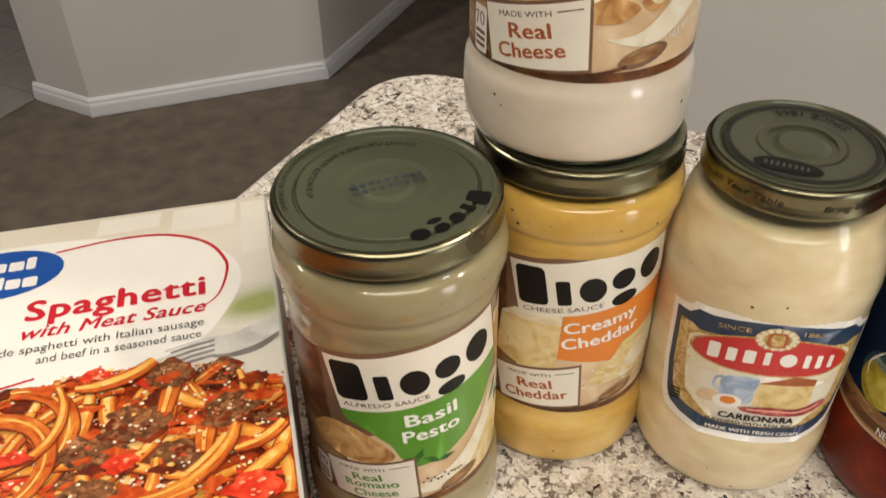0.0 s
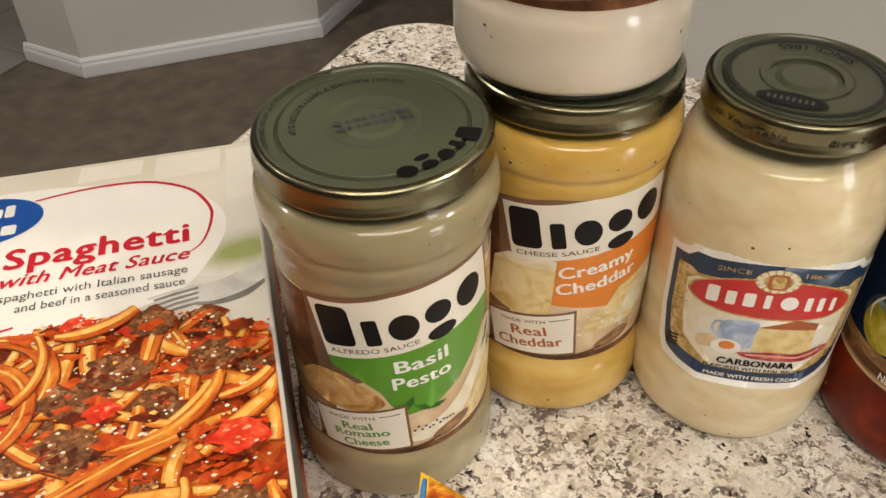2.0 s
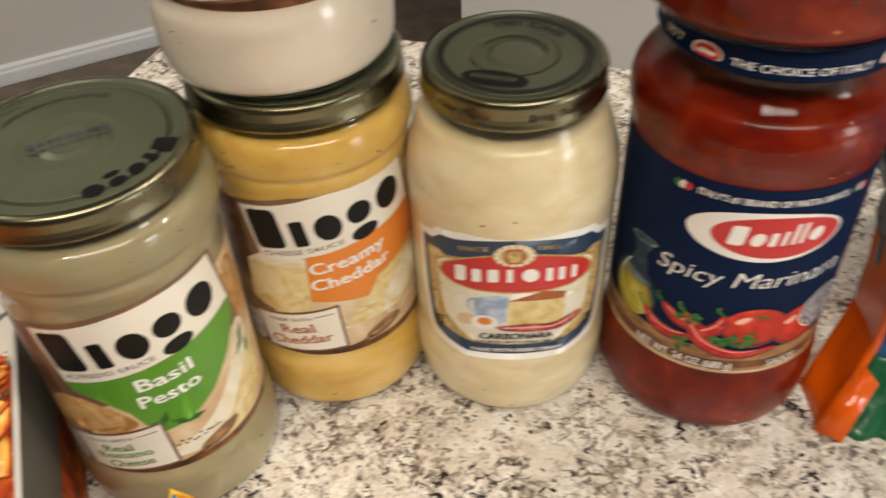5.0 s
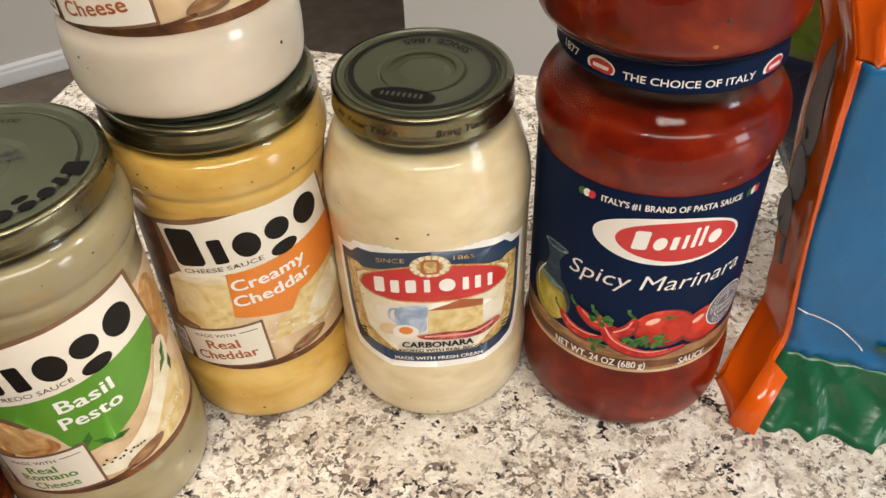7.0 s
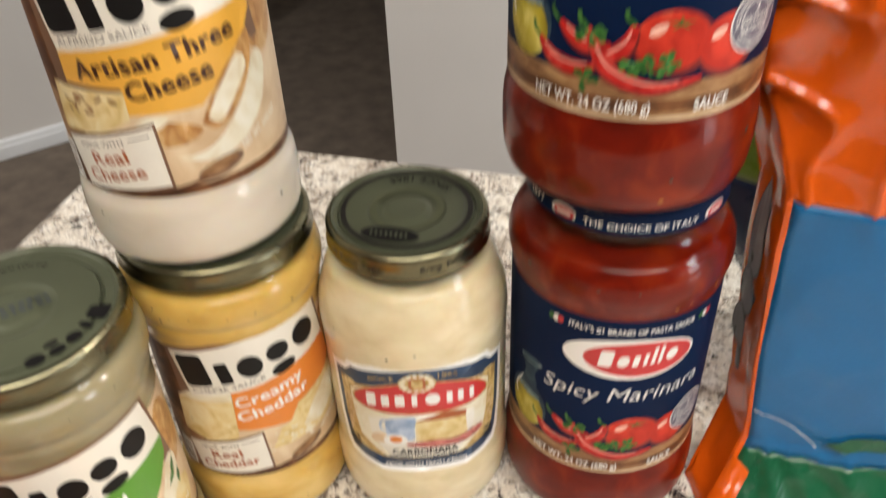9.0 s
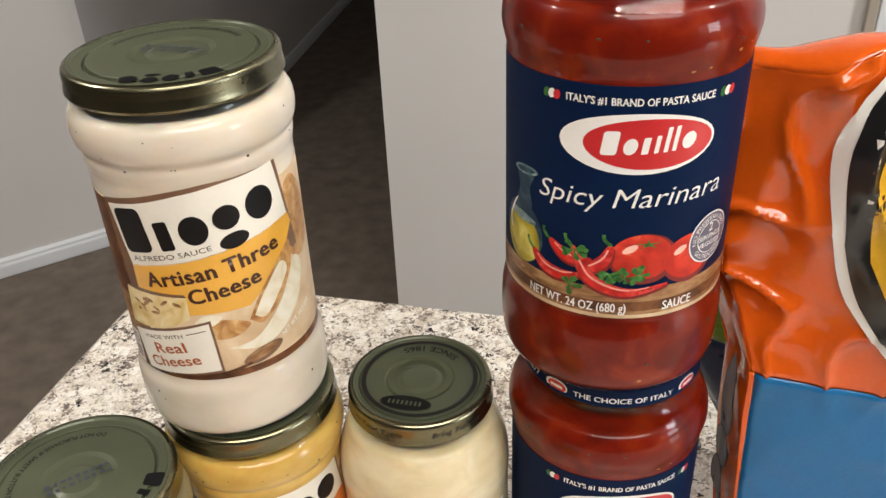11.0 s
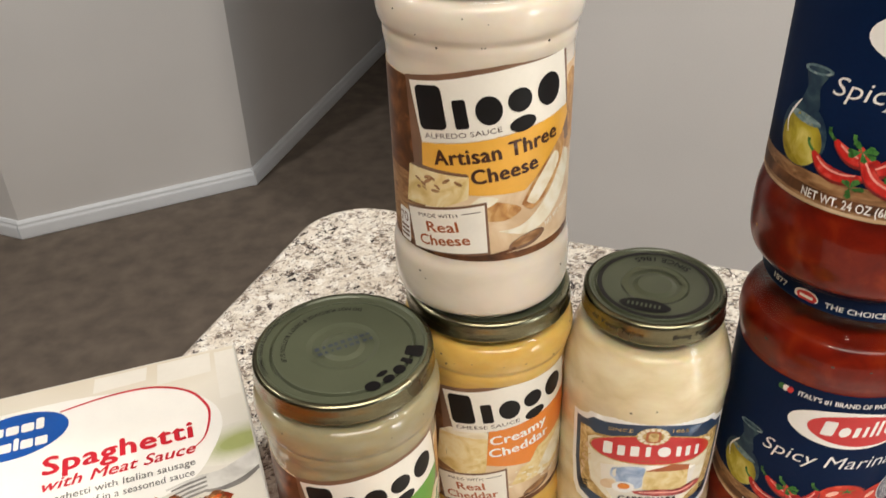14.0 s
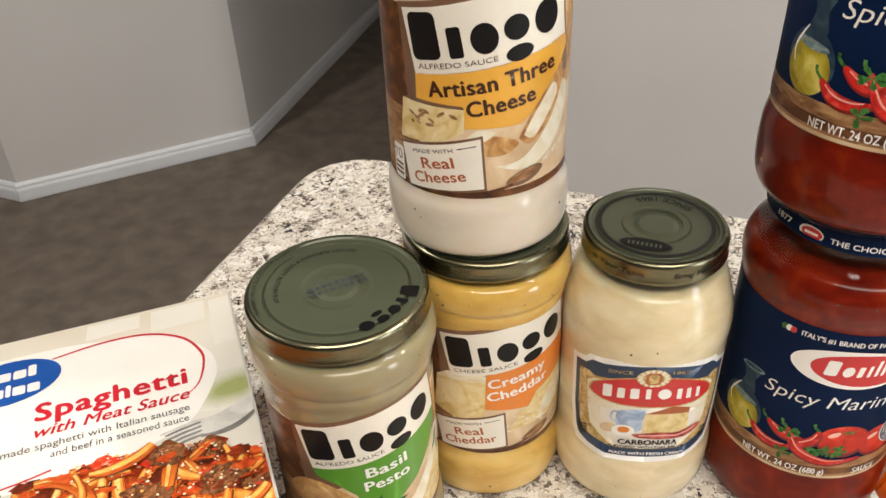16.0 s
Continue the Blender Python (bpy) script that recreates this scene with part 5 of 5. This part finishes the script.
        put(kind, [(x + r * (1 + rough * (math.sin(3 * q + ph[0]) + 0.6 * math.sin(5 * q + ph[1]) + 0.5 * math.sin(8 * q + ph[2])) / 2) * math.cos(q), min(top(x) + 2.5, y + sy * r * (1 + rough * (math.sin(2 * q + ph[3]) + 0.7 * math.sin(7 * q + ph[0])) / 2) * math.sin(q))) for q in [6.2832 * i / n for i in range(n)]])

    def crumbs(x, y, spread, count):
        for _ in range(count):
            cx, cy = x + rnd.gauss(0, spread), y + rnd.gauss(0, spread * 0.7)
            if cy < top(cx) - 1 and -W + 3 < cx < -3 and cy > -D + 3:
                blob("crumb", cx, cy, rnd.uniform(0.25, 0.85), 6, 0.5, 0.8)

    def tangle(x, y):
        noodle(x, y, rnd.choice((rnd.uniform(-0.3, 0.7), rnd.uniform(2.8, 3.8), rnd.uniform(-1.6, 1.6))), rnd.uniform(30, 80), rnd.uniform(3.6, 6.8))

    def mince(x, y, r):
        blob("gap", x + 0.7, y - 1.2, r * 1.02, 22, 0.4)
        blob("meat", x, y, r, 26, 0.4)
        for _ in range(46):
            px, py = rnd.uniform(-0.75, 0.75), rnd.uniform(-0.65, 0.75)
            blob("meat_light" if rnd.random() < 0.45 + 0.5 * py else rnd.choice(("meat", "meat", "gap")), x + r * px, y + r * 0.8 * py, r * rnd.uniform(0.05, 0.17), 10, 0.6)
        crumbs(x, y + 1, r * 0.6, 8)

    def chunk(x, y, r):
        blob("gap", x + 0.5, y - 1.0, r * 1.03, 16, 0.3, 0.65)
        blob("tomato", x, y, r, 18, 0.35, 0.65)
        for _ in range(4):
            blob("tomato_light", x + r * rnd.uniform(-0.5, 0.4), y + r * rnd.uniform(0, 0.4), r * rnd.uniform(0.06, 0.2), 9, 0.5, 0.5)

    for i in range(380):
        x, y, k, late = rnd.uniform(-W + 4, -4), rnd.uniform(-D + 3, -95), rnd.random(), i > 230
        if y > top(x) - 2:
            continue
        if k < (0.40 if late else 0.62):
            tangle(x, y)
        elif k < (0.70 if late else 0.74):
            mince(x, y, rnd.uniform(6.0, 10.5))
        elif k < (0.90 if late else 0.84):
            chunk(x, y, rnd.uniform(4.5, 10.0))
        else:
            blob("gap", x, y, rnd.uniform(3.0, 6.5), 16, 0.6, 0.5)
        for _ in range(2):
            blob("glaze", x + rnd.uniform(-14, 14), y + rnd.uniform(-10, 4), rnd.uniform(1.2, 4.6), 18, 0.8, 0.5)
        for _ in range(5):
            blob(rnd.choice(("glaze", "glaze", "tomato", "noodle_light")), x + rnd.uniform(-16, 16), y + rnd.uniform(-12, 6), rnd.uniform(0.3, 1.2), 10, 0.7, 0.6)
        crumbs(x, y, 9, 4)
    for k, bm in layers.items():
        part("pasta_picture", bm, CARD[k], body)["kind"] = "stuff"
    # side panel: white board painted dark grey for the shade by the jar, picture below
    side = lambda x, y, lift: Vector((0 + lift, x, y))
    shape("side_panel", [(-D + 1.3, 1.5), (-1.3, 1.5), (-1.3, 70.5), (-D + 1.3, 70.5)], surface("side_shade_grey", (0.10, 0.098, 0.088), 0.4, 0.15, 40, 500), body, side, 0.5, slices=0)
    shape("side_panel", [(-D + 1.3, 1.5), (-1.3, 1.5), (-1.3, 33), (-D + 1.3, 33)], CARD["bed"], body, side, 1, slices=0)
    for i in range(40):
        cx, cy, r = rnd.uniform(-D + 8, -8), rnd.uniform(6, 29), rnd.uniform(2, 5)
        shape("side_picture", [(x, max(2, min(32.5, y))) for x, y in oval(cx, cy, r * 1.8, r * 0.7, rnd.uniform(-50, 50), 10)], CARD[rnd.choice(("noodle", "noodle", "tomato", "meat"))], body, side, 2 + 0.05 * i, slices=0)
    return box_


carton((-0.0805, 0.3070), 13.3, 0.200, 0.215, 0.0735 - 0.0014)


# ---- snack bags ----
def foil(name, colour, rough=0.28, coat=0.2, spec=0.5):
    m = surface(name, colour, rough, 0.10, 30, 500, bump=0.0006, coat=coat, spec=spec)
    return m


BAG = {"orange": foil("orange_film", (0.78, 0.115, 0.005), 0.16, 0.35), "blue": foil("blue_film", (0.012, 0.150, 0.38), 0.30, 0.14, 0.35), "green": foil("green_film", (0.010, 0.115, 0.050)),
       "yellow": foil("yellow_film", (0.82, 0.48, 0.03)), "outline": surface("dark_outline", (0.035, 0.030, 0.032), 0.4, 0.2, 60, 500), "grey": surface("grey_print", (0.23, 0.21, 0.22), 0.4, 0.12, 40, 500), "lime": foil("lime_film", (0.20, 0.36, 0.05)),
       "deep": foil("deep_blue_film", (0.020, 0.042, 0.090)), "black": surface("black_film", (0.010, 0.010, 0.012), 0.3, 0.2, 60, 500, coat=0.3)}
BU, BN = Vector((0.927, -0.375, 0)), Vector((0.375, 0.927, 0))
BAG_AT = Vector((0.2215, 0.1760, TOP))


def crease(a, z, k=1.0):
    p = Vector((a * 26, z * 20, 3.7))
    ridge = 1 - abs(noise.noise(p)) * 2
    fine = 1 - abs(noise.noise(p * 2.3)) * 2
    sharp = 1 - abs(noise.noise(Vector((a * 34 + z * 22, z * 30 - a * 12, 9.1)))) * 2
    upper = max(0, min(1, (z - 0.148) / 0.03))
    k2 = 0
    for i, (dx, dz, pitch_, high) in enumerate(((0.8, 0.6, 24, 0.0056), (0.62, -0.78, 36, 0.0044), (-0.2, 0.98, 32, 0.0036), (0.95, -0.3, 62, 0.0018))):
        wob = 1.1 * noise.noise(Vector((a * 13 + 7 * i, z * 13, 2.2 * i)))
        wave = ((a * dx + z * dz) * pitch_ + wob) % 1.0
        k2 += high * (abs(wave - 0.5) * 2 - 0.5) * max(0, min(1, 0.5 + 1.6 * noise.noise(Vector((a * 17, z * 17, 11.0 + 3 * i)))))
    k2 *= upper
    return k2 + k * (0.0026 * ridge * ridge + 0.0007 * fine + 0.0034 * max(0, sharp) ** 6 - 0.002)


def bag_front(a, z, lift=0.0):
    """Front of the puffed bag: a along its foot, z up, both in metres."""
    low = min(1, z / 0.03)
    lean = 0.017 * low ** 0.7 + 0.002 * min(1, z / 0.15) - 0.003 * (1 - low) * min(1, max(0, a) / 0.02)
    shift = 0.0165 * low ** 0.7 - 0.0085 * min(1, z / 0.13) - 0.020 * max(0, min(1, (z - 0.17) / 0.09))
    side = max(0, min(1, (z - 0.152) / 0.03)) * math.exp(-max(0, a) / 0.03)
    lean, shift = lean + 0.014 * side, shift - 0.010 * side
    puff = (0.010 + 0.008 * max(0, min(1, (z - 0.14) / 0.05))) * (1 - math.exp(-max(0, a) / 0.03)) * math.sin(math.pi * min(1, 0.06 + z / 0.30)) ** 0.8
    k = 0.25 + 1.5 * max(0, min(1, (z - 0.135) / 0.05)) + 1.0 * max(0, (0.05 - z) / 0.05)
    if z < 0.042:  # folds that fan out from the corner of the foot
        fan = math.atan2(0.046 - z, max(0, a) + 0.004) * 4.2
        fold = abs((fan % 1.0) - 0.5) * 2
        puff += (0.0048 * fold - 0.002) * min(1, (0.042 - z) / 0.03) * min(1, max(0, a) / 0.012) * (1 - 0.5 * min(1, max(0, a) / 0.2))
    rise = max(0, (z - 0.15) / 0.102) * (0.012 + 0.36 * min(0.07, max(0, a)) + 0.0016 * math.sin(a * 190))
    return BAG_AT + BU * (a + shift) + BN * (lean - puff - crease(a, z, k) - lift) + Vector((0, 0, z + rise))


def bag_side(s, z):
    """The side of the bag, running back from its front edge."""
    e = bag_front(0, z)
    tuck = 0.006 * math.sin(math.pi * min(1, s / 0.05)) * (1 if z < 0.15 else max(-0.8, 1 - (z - 0.15) / 0.015))
    back = e + BN * (s * 0.82) + BU * (tuck * 0.3 - 0.26 * s) + BU * (crease(s + 1, z, 0.3))
    return back


def sheet(fn, us, vs):
    bm = bmesh.new()
    g = [[bm.verts.new(fn(u, v)) for u in us] for v in vs]
    for j in range(len(vs) - 1):
        for i in range(len(us) - 1):
            bm.faces.new((g[j][i], g[j][i + 1], g[j + 1][i + 1], g[j + 1][i]))
    return bm


def steps(a, b, n):
    return [a + (b - a) * i / n for i in range(n + 1)]


def solid(bm, thick=0.0004):
    bmesh.ops.recalc_face_normals(bm, faces=bm.faces)
    bmesh.ops.solidify(bm, geom=bm.faces[:], thickness=thick)
    return smooth(bm)


def big_bag():
    bag = thing("snack_bag", Matrix.Translation(BAG_AT), "large puffed orange snack bag with a blue panel on the granite", "snack bag")
    inv = Matrix.Translation(-BAG_AT)
    L = lambda fn: (lambda u, v: inv @ fn(u, v))
    wide, high, split = 0.235, 0.252, 0.150
    edge = lambda z: 0.0016 + 0.0006 * math.sin(z * 60)
    front = part("bag_body", solid(sheet(L(lambda a, z: bag_front(a, z)), steps(0, wide, 170), steps(split, high, 90))), BAG["orange"], bag, "creased glossy orange film")
    part("bag_edge", solid(sheet(L(lambda a, z: bag_front(a * edge(z), z)), steps(0, 1, 5), steps(0.0, split, 48))), BAG["orange"], bag)
    part("blue_panel", solid(sheet(L(lambda a, z: bag_front(edge(z) + (wide - edge(z)) * a, z)), steps(0, 1, 80), steps(0.026, split, 40))), BAG["blue"], bag, "blue printed panel")
    part("green_panel", solid(sheet(L(lambda a, z: bag_front(edge(z) + (wide - edge(z)) * a, z)), steps(0, 1, 80), steps(0.0, 0.026, 16))), BAG["green"], bag, "creased green foot of the bag")
    part("bag_side", solid(sheet(L(lambda s, z: bag_side(s, z)), steps(0, 0.027, 16), steps(0.0, high, 70))), BAG["orange"], bag)
    part("bag_back", solid(sheet(L(lambda a, z: bag_side(0.027, z) + BU * a + BN * 0.01 * math.sin(math.pi * a / wide)), steps(0, wide, 24), steps(0.0, high, 24))), BAG["orange"], bag)
    part("bag_top", solid(sheet(L(lambda a, v: bag_front(a, high).lerp(bag_side(0.027, high) + BU * a, v) + Vector((0, 0, 0.006 * math.sin(math.pi * v)))), steps(0, wide, 40), steps(0, 1, 10))), BAG["orange"], bag)
    # flap of the foot corner
    fl = bmesh.new()
    p = [inv @ bag_front(0.0, 0.022), inv @ (BAG_AT - BU * 0.002 - BN * 0.004 + Vector((0, 0, 0.002))), inv @ (BAG_AT + BU * 0.008 - BN * 0.008 + Vector((0, 0, 0.001))), inv @ bag_front(0.008, 0.018, 0.002)]
    vs = [fl.verts.new(q) for q in p]
    fl.faces.new(vs)
    part("corner_flap", solid(fl, 0.0006), BAG["orange"], bag)
    # printed shapes: emblem of plain rounded forms, grey shapes on the edge, bushes
    mp = lambda x, y, lift: inv @ bag_front(x, y, 0.0014 + lift * 6)
    SH = -6
    emb = lambda g: curve_points([(x + SH, y) for x, y in ((34 + g, 205 - g), (36 + g, 232 - g), (52, 250 - g), (75, 252 - g), (100 - g, 235), (104 - g, 200), (96 - g, 172), (74, 158 + g), (52, 163 + g), (38 + g, 182), (34 + g, 205 - g))])
    for name, pts, m, layer in (("emblem", emb(0), M["white"], 1), ("emblem", emb(3.2), BAG["black"], 2), ("emblem", curve_points([(x + SH, y) for x, y in ((44, 196), (46, 222), (56, 240), (70, 236), (66, 214), (70, 190), (84, 172), (66, 168), (52, 178), (44, 196))]), BAG["yellow"], 3),
                                ("emblem", oval(76 + SH, 214, 11, 17, 8), BAG["black"], 4)):
        bm = polygon(pts)
        for q in range(150, 256, 2):
            bmesh.ops.bisect_plane(bm, geom=bm.verts[:] + bm.edges[:] + bm.faces[:], plane_co=(0, q, 0), plane_no=(0, 1, 0))
        part(name, lay(bm, mp, layer, 2.0), m, front)
    for cx, cy, rx, ry in ((52, 41, 15, 4.0), (40, 38, 9, 2.6), (66, 40, 12, 3.4), (90, 42, 16, 4.6)):
        part("bush", lay(polygon(oval(cx, cy, rx, ry, 6)), mp, 1, 4.0), BAG["green"], bag)
    ms = lambda x, y, lift: inv @ (bag_side(x, y) - BU * (0.0022 + lift * 2.3))
    finger = lambda cx, cy, rx, ry: [(cx + rx * (0.82 + 0.18 * math.sin(-q)) * math.cos(q), cy + ry * (abs(math.sin(q)) ** 0.8) * (1 if math.sin(q) > 0 else -1)) for q in [6.2832 * i / 28 for i in range(28)]]
    for i, (cx, cy, rx, ry) in enumerate(((12, 130, 8.2, 22), (14.5, 100, 8.2, 11.5), (17.5, 81, 8.0, 11))):
        part("grey_shape", lay(polygon(finger(cx, cy, rx, ry)), ms, 1 + 2 * i, 3.0), BAG["outline"], bag)
        part("grey_shape", lay(polygon(finger(cx, cy, rx - 0.8, ry - 0.9)), ms, 2 + 2 * i, 3.0), BAG["grey"], bag)
    # white line along the seam, its sheen put into the colour
    seam = curve_points([(2, 50), (9, 47.5), (17, 44), (24, 38), (28, 33)])
    part("seal_sheen", lay(polygon(ribbon(seam, 0.5)), mp, 1, 3.0), M["white"], bag)
    part("black_bar", lay(polygon(block(13, 18, 58, 118, 2)), ms, 2, 3.0), BAG["black"], bag)
    return bag


big_bag()


def pouch(where, turn, label):
    """A smaller standing pouch behind the large bag."""
    p = thing("snack_pouch", pose(*where, 0, 0, turn), label, "snack bag")

    def body(side):
        def f(a, z):
            q = math.sin(math.pi * (a + 0.0) / 0.16) ** 0.7 if 0 < a < 0.16 else 0
            t = 0.030 * q * math.sin(math.pi * min(1, 0.12 + z / 0.20)) ** 0.7
            return Vector((a + 0.075 * max(0, 1 - z / 0.14) * (1 - a / 0.16), side * t + 0.0025 * noise.noise(Vector((a * 40, z * 30, side))), z))
        return f
    part("pouch_front", solid(sheet(body(-1), steps(0, 0.16, 32), steps(0, 0.112, 22))), BAG["deep"], p, "dark blue film")
    part("pouch_front", solid(sheet(body(-1), steps(0, 0.16, 32), steps(0.112, 0.168, 14))), BAG["lime"], p, "green upper film")
    part("pouch_back", solid(sheet(body(1), steps(0, 0.16, 32), steps(0, 0.168, 32))), BAG["deep"], p)
    return p


pouch((0.2330, 0.2800, TOP), -18, "dark blue and green snack pouch behind a larger bag")


def sweet_packet():
    """A small blue-edged yellow packet lying slanted, its upper corner raised."""
    at = Vector((-0.0068, 0.1528, 0.9745))
    e1, e2 = Vector((0.80, -0.27, -0.46)).normalized(), Vector((-0.13, -0.88, -0.42)).normalized()
    nrm = e1.cross(e2).normalized()
    if nrm.z < 0:
        nrm = -nrm
    pk = thing("candy_packet", Matrix.Translation(at), "yellow plastic packet with a blue edge lying on the granite", "packet")

    def f(side, a0):
        def g(a, b):
            q = math.sin(math.pi * min(1, a / 0.07)) ** 0.6 * math.sin(math.pi * min(1, max(0.0, b / 0.11))) ** 0.6 if 0 < a < 0.07 and 0 < b < 0.11 else 0
            v = e1 * a + e2 * b + nrm * (side * 0.011 * q + 0.0016 * noise.noise(Vector((a * 90, b * 25, side))))
            v.z = max(v.z, TOP + 0.0012 + (0.0006 if side > 0 else 0) - at.z)
            return v
        return g
    part("packet_edge", solid(sheet(f(1, 0), steps(0.0, 0.0024, 3), steps(0, 0.11, 40))), BAG["blue"], pk, "blue printed edge")
    part("packet_front", solid(sheet(f(1, 0), steps(0.0024, 0.07, 30), steps(0, 0.11, 40))), photo("packet_print", ((0.22, 0.03, 0.01), (0.55, 0.13, 0.02), (0.86, 0.50, 0.05), (0.90, 0.66, 0.12)), 150, 0.2), pk, "glossy yellow and red film")
    part("packet_back", solid(sheet(f(-1, 0), steps(0, 0.07, 24), steps(0, 0.11, 30))), BAG["yellow"], pk)


sweet_packet()
